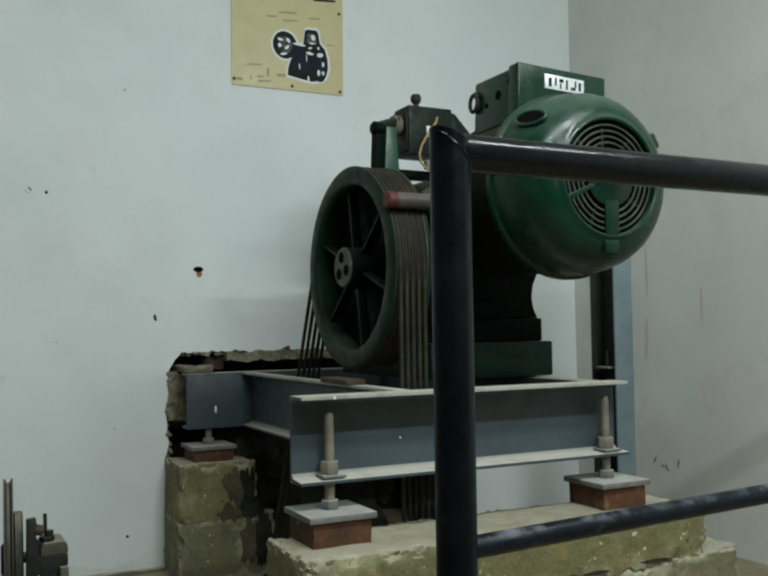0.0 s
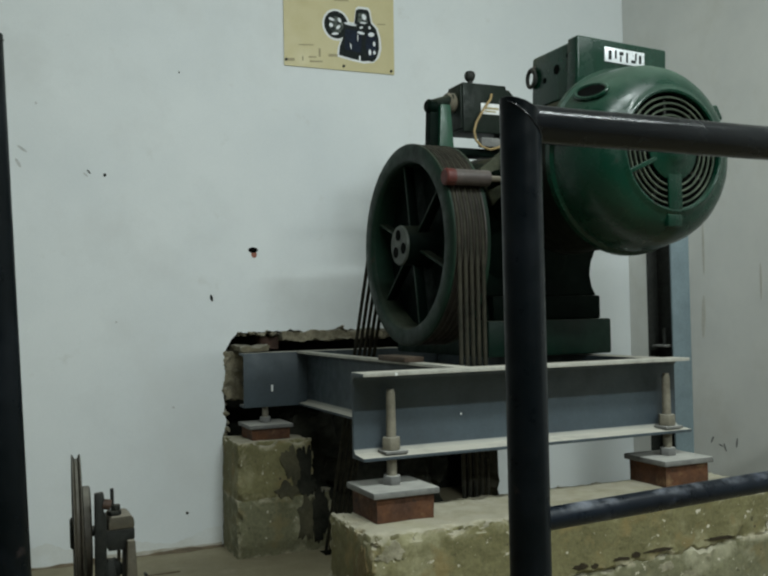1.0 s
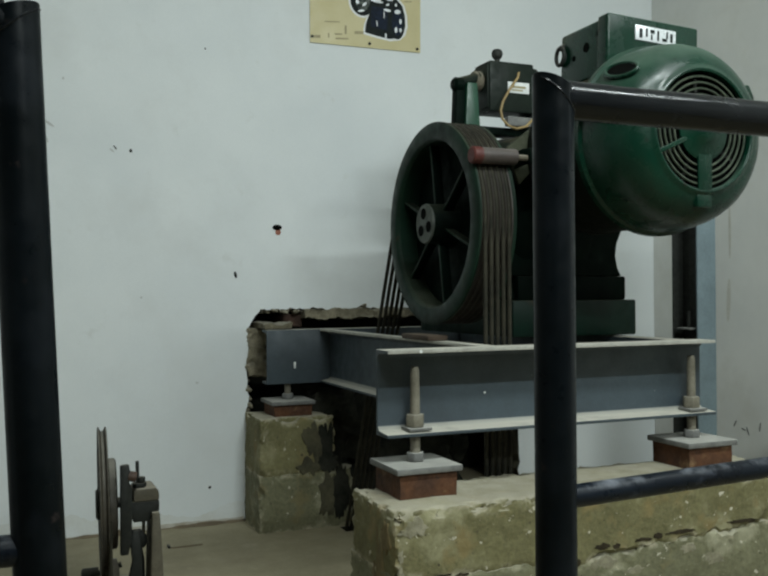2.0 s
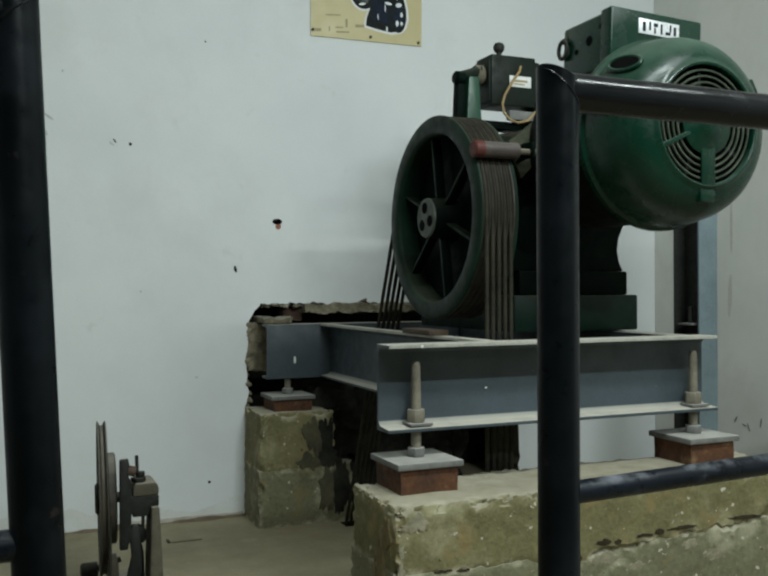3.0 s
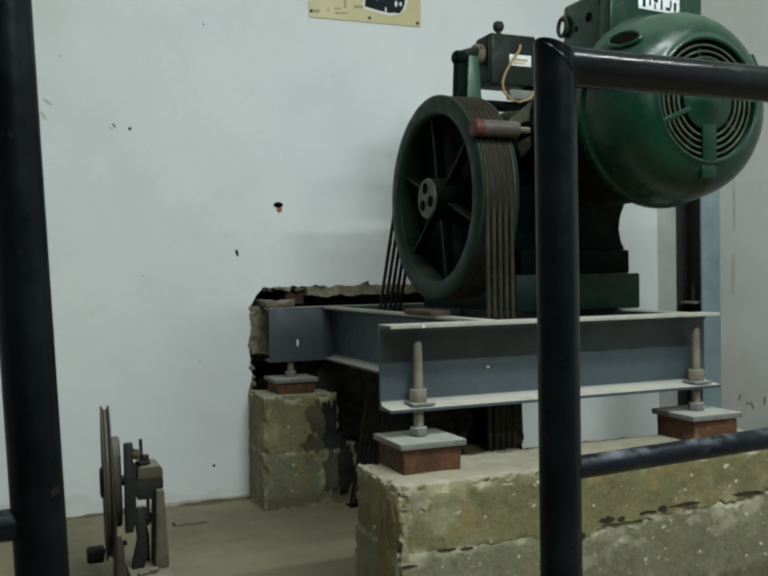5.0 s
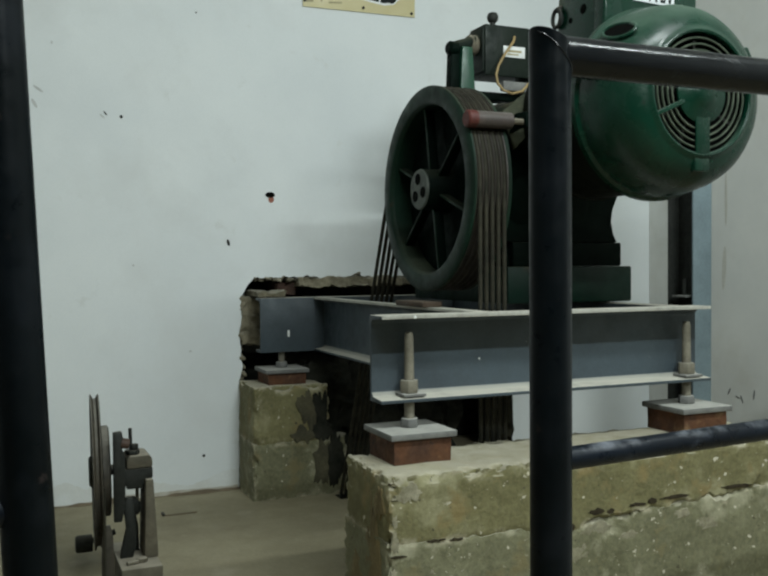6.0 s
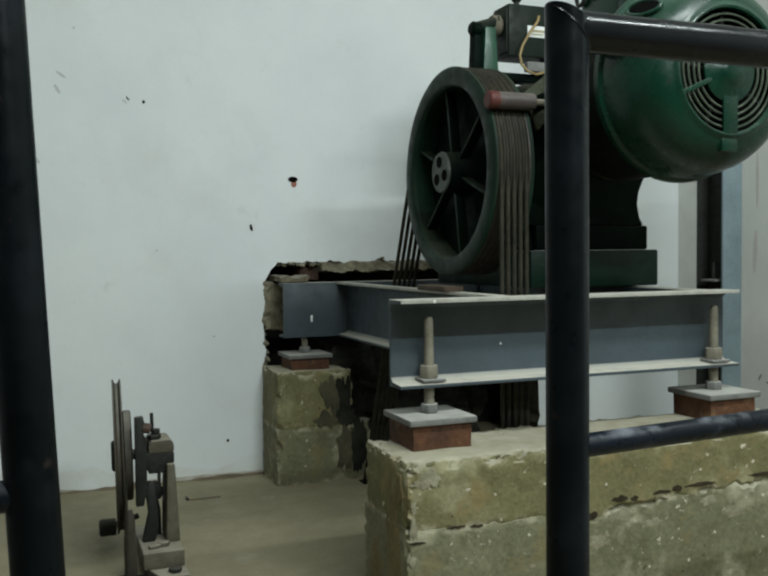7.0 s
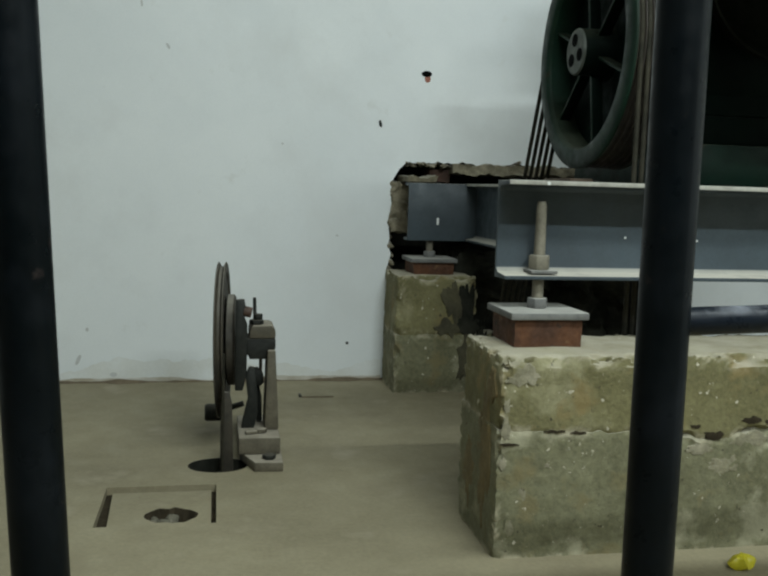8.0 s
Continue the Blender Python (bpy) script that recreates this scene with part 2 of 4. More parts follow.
# near-black that stands for the shade inside hollows
M_HOLLOW_SHADE = surface("painted_hollow_shade", (0.0040, 0.0045, 0.0040), (0.0025, 0.003, 0.0025), 10.0, 0.95, bump=0.0, spec=0.05)
M_CABLE = surface("dirty_beige_cable", (0.42, 0.30, 0.13), (0.30, 0.21, 0.09), 30.0, 0.6, bump=0.1)
M_YELLOW = surface("bright_yellow_plastic", (0.62, 0.55, 0.02), (0.50, 0.43, 0.02), 20.0, 0.4, bump=0.1)
M_WOOD = surface("dirty_timber", (0.085, 0.055, 0.035), (0.055, 0.036, 0.023), 20.0, 0.8, bump=0.3, dust=0.3, dust_colour=(0.2, 0.16, 0.12))
M_BRICK = surface("red_brick_dust", (0.42, 0.17, 0.12), (0.32, 0.13, 0.09), 60.0, 0.9, bump=0.3)


# ---- mesh helpers ----
def link(name, bm, material, parent=None, label="", smooth=40):
    me = bpy.data.meshes.new(name)
    bmesh.ops.recalc_face_normals(bm, faces=bm.faces)
    bm.to_mesh(me)
    bm.free()
    for mm in material if isinstance(material, (list, tuple)) else [material]:
        me.materials.append(mm)
    if smooth:
        me.polygons.foreach_set("use_smooth", [True] * len(me.polygons))
        me.set_sharp_from_angle(angle=radians(smooth))
    ob = new(name, me)
    if parent is not None:
        ob.parent = parent
        ob.matrix_parent_inverse = parent.matrix_world.inverted()
    if label:
        ob["label"] = label
    return ob


def part(name, bm, material, parent, label="", smooth=40):
    """A mesh of its own under a thing or a part."""
    return link(name, bm, material, parent, label, smooth)


def thing(name, x, y, z, label, category, group="", kind=""):
    """An empty at a thing's base."""
    ob = new(name)
    ob.empty_display_size = 0.05
    ob.matrix_world = pose(x, y, z)
    bpy.context.view_layer.update()
    return tagged(ob, label, category, group, kind)


def box(x0, x1, y0, y1, z0, z1, bevel=0.003, seg=2, bm=None):
    own = bmesh.new()
    bmesh.ops.create_cube(own, size=1, matrix=Matrix.Translation(((x0 + x1) / 2, (y0 + y1) / 2, (z0 + z1) / 2)) @ Matrix.Diagonal((x1 - x0, y1 - y0, z1 - z0, 1)))
    if bevel:
        bmesh.ops.bevel(own, geom=own.edges, offset=bevel, segments=seg, affect="EDGES", profile=0.5)
    return own if bm is None else join(bm, own)


def join(bm, other):
    me = bpy.data.meshes.new("tmp")
    other.to_mesh(me)
    other.free()
    bm.from_mesh(me)
    bpy.data.meshes.remove(me)
    return bm


AXES = {"x": Matrix.Rotation(radians(90), 4, "Y"), "y": Matrix.Rotation(radians(-90), 4, "X"), "z": Matrix.Identity(4)}


def lathe(profile, centre, axis="z", seg=48, bm=None):
    """Turns (along, radius) pairs round an axis through the centre; 'along' runs in the axis' own direction."""
    own = bmesh.new()
    rings = []
    for a, r in profile:
        if r < 1e-6:
            rings.append([own.verts.new((0, 0, a))])
        else:
            rings.append([own.verts.new((r * math.cos(k * math.tau / seg), r * math.sin(k * math.tau / seg), a)) for k in range(seg)])
    for p, q in zip(rings, rings[1:]):
        for k in range(seg):
            j = (k + 1) % seg
            if len(p) == 1 and len(q) > 1:
                own.faces.new((p[0], q[k], q[j]))
            elif len(q) == 1 and len(p) > 1:
                own.faces.new((p[k], p[j], q[0]))
            elif len(p) > 1:
                own.faces.new((p[k], p[j], q[j], q[k]))
    own.transform(Matrix.Translation(centre) @ AXES[axis])
    return own if bm is None else join(bm, own)


def rod(p, q, r, seg=16, r2=None, bm=None):
    """A capped round bar from p to q."""
    p, q = Vector(p), Vector(q)
    d = q - p
    own = lathe([(0, 0), (0, r), (d.length, r if r2 is None else r2), (d.length, 0)], (0, 0, 0), "z", seg)
    own.transform(Matrix.Translation(p) @ d.to_track_quat("Z", "Y").to_matrix().to_4x4())
    return own if bm is None else join(bm, own)


def tube(points, r, seg=8, bm=None):
    """A round bar along a line of points."""
    own = bmesh.new()
    pts = [Vector(p) for p in points]
    rings = []
    side = None
    for k, p in enumerate(pts):
        d = (pts[min(k + 1, len(pts) - 1)] - pts[max(k - 1, 0)]).normalized()
        if side is None:
            side = d.orthogonal().normalized()
        side = (side - d * side.dot(d)).normalized()
        up = d.cross(side)
        rings.append([own.verts.new(p + r * (math.cos(a) * side + math.sin(a) * up)) for a in (j * math.tau / seg for j in range(seg))])
    for a, b in zip(rings, rings[1:]):
        for k in range(seg):
            own.faces.new((a[k], a[(k + 1) % seg], b[(k + 1) % seg], b[k]))
    own.faces.new(rings[0]), own.faces.new(rings[-1])
    return own if bm is None else join(bm, own)


def prism(outline, lo, hi, axis="y", bevel=0.0, bm=None):
    """Extrudes a 2D outline: axis y takes (x, z), x takes (y, z), z takes (x, y)."""
    own = bmesh.new()
    put3 = {"y": lambda a, b, c: (a, c, b), "x": lambda a, b, c: (c, a, b), "z": lambda a, b, c: (a, b, c)}[axis]
    f = own.faces.new([own.verts.new(put3(a, b, lo)) for a, b in outline])
    g = bmesh.ops.extrude_face_region(own, geom=[f])
    move = Vector(put3(0, 0, hi - lo))
    bmesh.ops.translate(own, vec=move, verts=[v for v in g["geom"] if isinstance(v, bmesh.types.BMVert)])
    if bevel:
        bmesh.ops.bevel(own, geom=own.edges, offset=bevel, segments=2, affect="EDGES", profile=0.5)
    return own if bm is None else join(bm, own)


def sheet(outer, holes, place):
    """A flat filled outline with holes; place turns (a, b) into a point."""
    bm = bmesh.new()
    for loop in (outer, *holes):
        vs = [bm.verts.new(place(a, b)) for a, b in loop]
        for k in range(len(vs)):
            bm.edges.new((vs[k - 1], vs[k]))
    bmesh.ops.triangle_fill(bm, use_beauty=True, edges=bm.edges[:])
    return bm


def hexnut(x, y, z, r, h, bm=None):
    own = prism([(x + r * math.cos(k * math.pi / 3), y + r * math.sin(k * math.pi / 3)) for k in range(6)], z, z + h, "z", 0.002)
    return own if bm is None else join(bm, own)


def lump(x0, x1, y0, y1, z0, z1, step, shape):
    """A block of small faces whose points are moved by shape(p, n)."""
    verts, faces, index = [], [], {}
    nx, ny, nz = (max(1, round((b - a) / step)) for a, b in ((x0, x1), (y0, y1), (z0, z1)))

    def vert(i, j, k):
        if (i, j, k) not in index:
            index[(i, j, k)] = len(verts)
            verts.append((x0 + (x1 - x0) * i / nx, y0 + (y1 - y0) * j / ny, z0 + (z1 - z0) * k / nz))
        return index[(i, j, k)]

    for i in range(nx):
        for j in range(ny):
            for k in (0, nz):
                faces.append([vert(i, j, k), vert(i + 1, j, k), vert(i + 1, j + 1, k), vert(i, j + 1, k)])
    for i in range(nx):
        for k in range(nz):
            for j in (0, ny):
                faces.append([vert(i, j, k), vert(i + 1, j, k), vert(i + 1, j, k + 1), vert(i, j, k + 1)])
    for j in range(ny):
        for k in range(nz):
            for i in (0, nx):
                faces.append([vert(i, j, k), vert(i, j + 1, k), vert(i, j + 1, k + 1), vert(i, j, k + 1)])
    me = bpy.data.meshes.new("tmp")
    me.from_pydata([shape(Vector(v)) for v in verts], [], faces)
    bm = bmesh.new()
    bm.from_mesh(me)
    bpy.data.meshes.remove(me)
    return bm


def rnd(p, scale, seed=0.0):
    return noise.noise(Vector(p) * scale + Vector((seed, seed * 1.7, seed * 0.3)))


# ---- room ----
WX0, WX1, WY0, WY1, TOP = -3.6, 2.905, -4.2, 3.83, 2.95

# back wall with a rough opening broken through it behind the machine
edge = [(0.785, 0.0)]
for k in range(1, 26):
    z = 0.80 * k / 25
    edge.append((0.797 + 0.022 * noise.noise((z * 9, 3, 0)) + 0.026 * noise.noise((z * 33, 5, 0)) + (0.045 if z < 0.44 else 0.0) - (0.012 if 0.44 < z < 0.56 else 0.0), z))
for k in range(1, 100):
    x = 0.797 + (2.10 - 0.797) * k / 100
    rise = min(1.0, (x - 0.797) / 0.05)
    edge.append((x, 0.81 + 0.065 * rise + 0.014 * noise.noise((x * 8, 9, 0)) + 0.016 * noise.noise((x * 31, 2, 0))))
for k in range(25, -1, -1):
    z = 0.86 * k / 25
    edge.append((2.10 + 0.02 * noise.noise((z * 9, 7, 0)) + 0.01 * noise.noise((z * 33, 8, 0)), z))
outline = [(WX0, -0.1), (WX0, TOP), (WX1 + 0.2, TOP), (WX1 + 0.2, -0.1), (2.10, -0.1)] + edge[::-1] + [(0.785, -0.1)]
bm = sheet(outline, [], lambda a, b: (a, WY1, b))
rim = [e for e in bm.edges if e.is_boundary]
g = bmesh.ops.extrude_edge_only(bm, edges=rim)
bmesh.ops.translate(bm, vec=(0, 0.24, 0), verts=[v for v in g["geom"] if isinstance(v, bmesh.types.BMVert)])
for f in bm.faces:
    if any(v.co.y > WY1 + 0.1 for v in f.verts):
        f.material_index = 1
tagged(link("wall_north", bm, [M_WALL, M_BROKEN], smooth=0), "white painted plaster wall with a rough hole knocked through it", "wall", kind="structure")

# the hollow behind the opening, its unlit darkness put into the masonry's colour
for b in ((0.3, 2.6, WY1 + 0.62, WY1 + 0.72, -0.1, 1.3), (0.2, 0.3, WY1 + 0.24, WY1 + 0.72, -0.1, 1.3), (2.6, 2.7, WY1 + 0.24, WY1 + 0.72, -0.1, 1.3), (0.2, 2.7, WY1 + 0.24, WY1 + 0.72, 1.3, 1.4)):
    tagged(link("wall_recess", box(*b, 0), M_SOOT_SHADE, smooth=0), "bare masonry recess behind the broken wall, shade painted into its dark colour", "wall", kind="structure")

# crumbs of plaster along the broken edge
bm = bmesh.new()
rng = random.Random(4)
for k in range(210):
    x = rng.uniform(0.848, 1.75)
    z = 0.872 + 0.014 * noise.noise((x * 8, 9, 0)) + 0.016 * noise.noise((x * 31, 2, 0)) + rng.uniform(-0.010, 0.005)
    s = rng.choice((0.003, 0.004, 0.005, 0.006, 0.009))
    m = Matrix.Translation((x, WY1 + rng.uniform(-0.003, 0.05), z)) @ Euler((rng.uniform(-0.4, 0.4), rng.uniform(-0.5, 0.5), rng.uniform(0, 3))).to_matrix().to_4x4() @ Matrix.Diagonal((s * 2.6, s * 1.4, s * 0.7, 1))
    bmesh.ops.create_icosphere(bm, subdivisions=1, radius=1, matrix=m)
for k in range(40):
    z = rng.uniform(0.45, 0.80)
    s = rng.uniform(0.006, 0.014)
    m = Matrix.Translation((0.797 + 0.022 * noise.noise((z * 9, 3, 0)) - (0.012 if z < 0.56 else 0) + rng.uniform(0, 0.012), WY1 + rng.uniform(0.0, 0.05), z)) @ Euler((rng.uniform(0, 3), rng.uniform(0, 3), 0)).to_matrix().to_4x4() @ Matrix.Diagonal((s, s, s * 1.6, 1))
    bmesh.ops.create_icosphere(bm, subdivisions=1, radius=1, matrix=m)
tagged(link("broken_plaster_edge", bm, M_LEDGE, smooth=0), "crumbling plaster along the edge of the wall opening", "rubble", kind="stuff")

tagged(link("wall_east", box(WX1, WX1 + 0.2, WY0, WY1 - 0.002, -0.1, TOP, 0), M_SIDE, smooth=0), "grubby white painted plaster side wall with faint scuffs, darkened for weak light", "wall", kind="structure")
tagged(link("wall_west", box(WX0 - 0.2, WX0, WY0, WY1 + 0.2, -0.1, TOP, 0), M_WALL, smooth=0), "plain white painted plaster wall", "wall", kind="structure")
tagged(link("wall_south", box(WX0 - 0.2, WX1 + 0.2, WY0 - 0.2, WY0, -0.1, TOP, 0), M_WALL, smooth=0), "plain white painted plaster wall", "wall", kind="structure")
tagged(link("ceiling", box(WX0 - 0.2, WX1 + 0.2, WY0 - 0.2, WY1 + 0.24, TOP, TOP + 0.15, 0), M_CEIL, smooth=0), "plain white painted ceiling", "ceiling", kind="structure")

# floor with a hatch recess, the governor's rope hole and the hoist rope slots
HX, HY = -0.020, 2.473
hatch = [(HX - 0.135, HY - 0.133), (HX + 0.136, HY - 0.133), (HX + 0.136, HY + 0.134), (HX - 0.135, HY + 0.134)]
rope_hole = [(0.121 + 0.082 * math.cos(a), 2.765 + 0.064 * math.sin(a)) for a in (k * math.tau / 30 for k in range(30))]
slot_a = [(1.06, 2.372), (1.24, 2.372), (1.24, 2.43), (1.06, 2.43)]
slot_b = [(1.10, 3.49), (1.21, 3.49), (1.21, 3.565), (1.10, 3.565)]
bm = sheet([(WX0, WY0), (WX1, WY0), (WX1, WY1 + 0.7), (WX0, WY1 + 0.7)], [hatch, rope_hole, slot_a, slot_b], lambda a, b: (a, b, 0.0))
floor = tagged(link("floor", bm, M_FLOOR, smooth=0), "dusty grey-brown cement screed floor", "floor", kind="structure")

# the sunken hatch filling, with a broken pocket in it
pocket = [(HX + 0.032 + 0.062 * math.cos(a) * (1 + 0.12 * noise.noise((math.cos(a) * 2, math.sin(a) * 2, 4))), HY - 0.066 + 0.050 * math.sin(a) * (1 + 0.22 * noise.noise((math.cos(a) * 3, math.sin(a) * 3, 9)))) for a in (k * math.tau / 30 for k in range(30))]


def sunk(a, b):
    return (a, b, -0.003 - 0.004 * max(0.0, min(1.0, (b - HY + 0.108) / 0.2)))


L0, R0, B0, T0 = HX - 0.135, HX + 0.136, HY - 0.133, HY + 0.134
L1, L2, R1, T1 = HX - 0.106, HX - 0.118, HX + 0.124, HY + 0.108
bm = sheet([(L1, B0), (R1, B0), (R1, T1), (L2, T1)], [pocket], sunk)
for a0, b0, a1, b1 in ((L0, B0, R0, B0), (R0, B0, R0, T0), (R0, T0, L0, T0), (L0, T0, L0, B0)):
    bm.faces.new([bm.verts.new(p) for p in ((a0, b0, 0), (a1, b1, 0), (a1, b1, -0.03), (a0, b0, -0.03))])
for k in range(len(pocket)):
    (a0, b0), (a1, b1) = pocket[k - 1], pocket[k]
    za, zb = sunk(a0, b0)[2], sunk(a1, b1)[2]
    inner = [(HX + 0.032 + 0.8 * (a - HX - 0.032), HY - 0.066 + 0.8 * (b - HY + 0.066), -0.034) for a, b in ((a1, b1), (a0, b0))]
    bm.faces.new([bm.verts.new(p) for p in ((a0, b0, za), (a1, b1, zb), *inner)]).material_index = 1
for pts in (((L0, B0), (L1, B0), (L2, T1), (L0, T0)), ((L0, T0), (L2, T1), (R1, T1), (R0, T0)), ((R0, T0), (R1, T1), (R1, B0), (R0, B0))):
    bm.faces.new([bm.verts.new((a, b, -0.020)) for a, b in pts]).material_index = 1
for (a0, b0), (a1, b1) in (((L1, B0), (L2, T1)), ((L2, T1), (R1, T1)), ((R1, T1), (R1, B0))):
    bm.faces.new([bm.verts.new(p) for p in (sunk(a0, b0), sunk(a1, b1), (a1, b1, -0.026), (a0, b0, -0.026))])
tagged(link("floor_hatch", bm, [M_FLOOR, M_DIRT_SHADE], smooth=0), "sunken square cement patch with a broken pocket in the floor", "floor hatch", kind="structure")
# rope holes lined in the same near-black, their depth shade in the colour
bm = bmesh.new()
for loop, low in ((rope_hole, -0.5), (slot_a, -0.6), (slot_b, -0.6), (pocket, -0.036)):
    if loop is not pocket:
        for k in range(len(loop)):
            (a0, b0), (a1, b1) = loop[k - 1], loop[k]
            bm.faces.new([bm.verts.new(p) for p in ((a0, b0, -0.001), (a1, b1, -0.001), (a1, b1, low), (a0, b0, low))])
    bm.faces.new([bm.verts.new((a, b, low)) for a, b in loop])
tagged(link("floor_pit", bm, M_SOOT_SHADE, smooth=0), "dark rope holes cut through the floor slab", "floor hole", kind="structure")
bm = bmesh.new()
rng = random.Random(8)
for k in range(34):
    s = rng.uniform(0.006, 0.017)
    u = rng.uniform(-0.018, 0.050)
    m = Matrix.Translation((HX + u, HY - 0.062 + rng.uniform(-0.024, 0.026), -0.034 + rng.uniform(0, 0.016))) @ Matrix.Diagonal((s, s * 0.9, s * 0.7, 1))
    bmesh.ops.create_icosphere(bm, subdivisions=2, radius=1, matrix=m)
for v in bm.verts:
    v.co += Vector((0.004 * rnd(v.co, 70, 1), 0.004 * rnd(v.co, 70, 2), 0.004 * rnd(v.co, 70, 3)))
tagged(link("hatch_rubble", bm, M_CRUMB, smooth=60), "small cement rubble in the hatch pocket", "rubble", kind="stuff")

# loose dirt gathered along the foot of the back wall
def drift(p):
    f = (p.y - 3.795) / 0.034
    rag = 0.55 + 0.8 * rnd((p.x, 0, 0), 6, 3) + 0.5 * rnd((p.x, 0, 0), 23, 1)
    return Vector((p.x, 3.829 - (1 - f) * 0.034 * max(0.15, rag), p.z if p.z < 0.001 else 0.0008 + 0.013 * max(0.1, rag) * f * f + 0.0015 * abs(rnd(p, 60, 5))))


tagged(link("wall_foot_dirt", lump(-1.3, 0.80, 3.795, 3.829, 0.0, 0.012, 0.012, drift), M_DUSTLINE, smooth=40), "loose brown dirt gathered along the foot of the wall", "dirt", kind="stuff")

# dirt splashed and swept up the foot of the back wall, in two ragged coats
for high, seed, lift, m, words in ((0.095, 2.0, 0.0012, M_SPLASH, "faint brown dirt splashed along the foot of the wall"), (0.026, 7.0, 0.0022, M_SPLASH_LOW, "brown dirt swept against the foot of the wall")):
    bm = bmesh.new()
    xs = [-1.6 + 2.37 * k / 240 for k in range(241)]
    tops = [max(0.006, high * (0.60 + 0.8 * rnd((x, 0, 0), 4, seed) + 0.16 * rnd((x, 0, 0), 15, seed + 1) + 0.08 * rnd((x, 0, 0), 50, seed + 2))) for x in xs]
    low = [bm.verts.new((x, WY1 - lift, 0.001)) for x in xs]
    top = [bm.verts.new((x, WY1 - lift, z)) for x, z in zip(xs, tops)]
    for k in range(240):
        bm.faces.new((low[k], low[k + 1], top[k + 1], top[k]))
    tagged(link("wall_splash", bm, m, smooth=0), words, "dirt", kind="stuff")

# a narrow plate let into the floor near the wall
mark = thing("floor_plate", 0.482, 3.555, 0, "narrow dark metal strip let into the cement floor", "floor strip")
part("strip", box(0.424, 0.540, 3.534, 3.540, -0.002, 0.004, 0.001), M_DUSTLINE, mark)
part("plate", box(0.424, 0.546, 3.5405, 3.594, -0.002, 0.0015, 0.0005), M_FLOOR, mark)
part("tab", box(0.415, 0.4235, 3.538, 3.572, -0.002, 0.008, 0.001), M_IRON, mark)


# ---- concrete supports ----
def edge_pull(p, lo, hi, w, amount, seed):
    """Moves points near the block's edges inwards unevenly."""
    q = Vector(p)
    near = []
    for a in range(3):
        near.append((min(p[a] - lo[a] if a < 2 else 9.0, hi[a] - p[a]), a))
    near.sort()
    if near[1][0] < w:
        f = (1 - near[1][0] / w) ** 1.1 * amount * (0.22 + 2.6 * max(0.0, rnd(p, 15, seed) - 0.06) + 1.1 * max(0.0, rnd(p, 42, seed)) + 0.5 * rnd(p, 90, seed + 3))
        for d, a in near[:2]:
            q[a] += f if p[a] - lo[a] < hi[a] - p[a] else -f
    return q


def pour(x0, x1, y0, y1, z0, z1, top_seam, low_seam, proud, seed, coarse, step, jag=0.0):
    """One pour of concrete: a block with chipped edges whose top or foot follows an uneven seam."""

    def shape(p):
        q = edge_pull(p, (x0, y0, z0 - (9 if low_seam else 0)), (x1, y1, z1 + (9 if top_seam else 0)), 0.026, 0.012, seed)
        f = (p.z - z0) / (z1 - z0)
        if top_seam:
            q.z += f * (top_seam(p.x) + 0.012 * rnd((p.y, 0, 0), 13, 3))
        if low_seam:
            q.z += (1 - f) * (low_seam(p.x) + 0.012 * rnd((p.y, 0, 0), 13, 3))
        n = coarse * (0.0022 * rnd(p, 9, seed) + 0.0016 * rnd(p, 30, seed + 4)) + 0.0020 * rnd(p, 75, seed + 6)
        if p.y < y0 + 0.001:
            q.y += n - proud
            if (low_seam and p.z < z0 + 0.001) or (top_seam and p.z > z1 - 0.001):
                q.y += 0.0015 + (0.022 if p.x > 1.08 else 0.008) * max(0.0, rnd((p.x, 0, 0), 13, 8)) + 0.004 * max(0.0, rnd((p.x, 0, 0), 45, 1))
            near = min(p.z - z0 if low_seam else 9, z1 - p.z if top_seam else 9)
            spall = rnd(p, 7, seed + 9)
            if spall > 0.05 and near < 0.065 and p.x > x0 + 0.36:
                q.y += min(1.0, (spall - 0.05) * 9) * (1 - near / 0.065) * (0.006 + 0.012 * rnd(p, 24, seed + 2) + 0.008 * rnd(p, 55, seed + 5))
        elif p.x < x0 + 0.001:
            q.x += 0.0034 * rnd(p, 9, 1) + 0.0026 * rnd(p, 30, 4) + 0.002 * rnd(p, 75, 6)
        elif p.x > x1 - 0.001:
            q.x += 2 * n + (jag * (0.6 * rnd(p, 9, 3) + 0.5 * rnd(p, 26, 5)) if jag else 0.0)
        if p.z > z1 - 0.001 and not top_seam:
            q.z += 0.0022 * rnd(p, 12, 9)
            if p.y > y1 - 0.05:
                q.z -= max(0.0, 0.010 * rnd(p, 18, 7))
        return q

    return lump(x0, x1, y0, y1, z0, z1, step, shape)


def plinth_seam(x):
    return 0.006 * rnd((x, 0, 0), 5, 3) - 0.028 * math.exp(-(((x - 1.18) / 0.07) ** 2)) + 0.010 * rnd((x, 0, 0), 20, 5) + 0.007 * rnd((x, 0, 0), 60, 2) + 0.05 * max(0, x - 1.35)


def pier_seam(x):
    return 0.010 * rnd((x, 0, 0), 9, 2) + 0.005 * rnd((x, 0, 0), 40, 2)


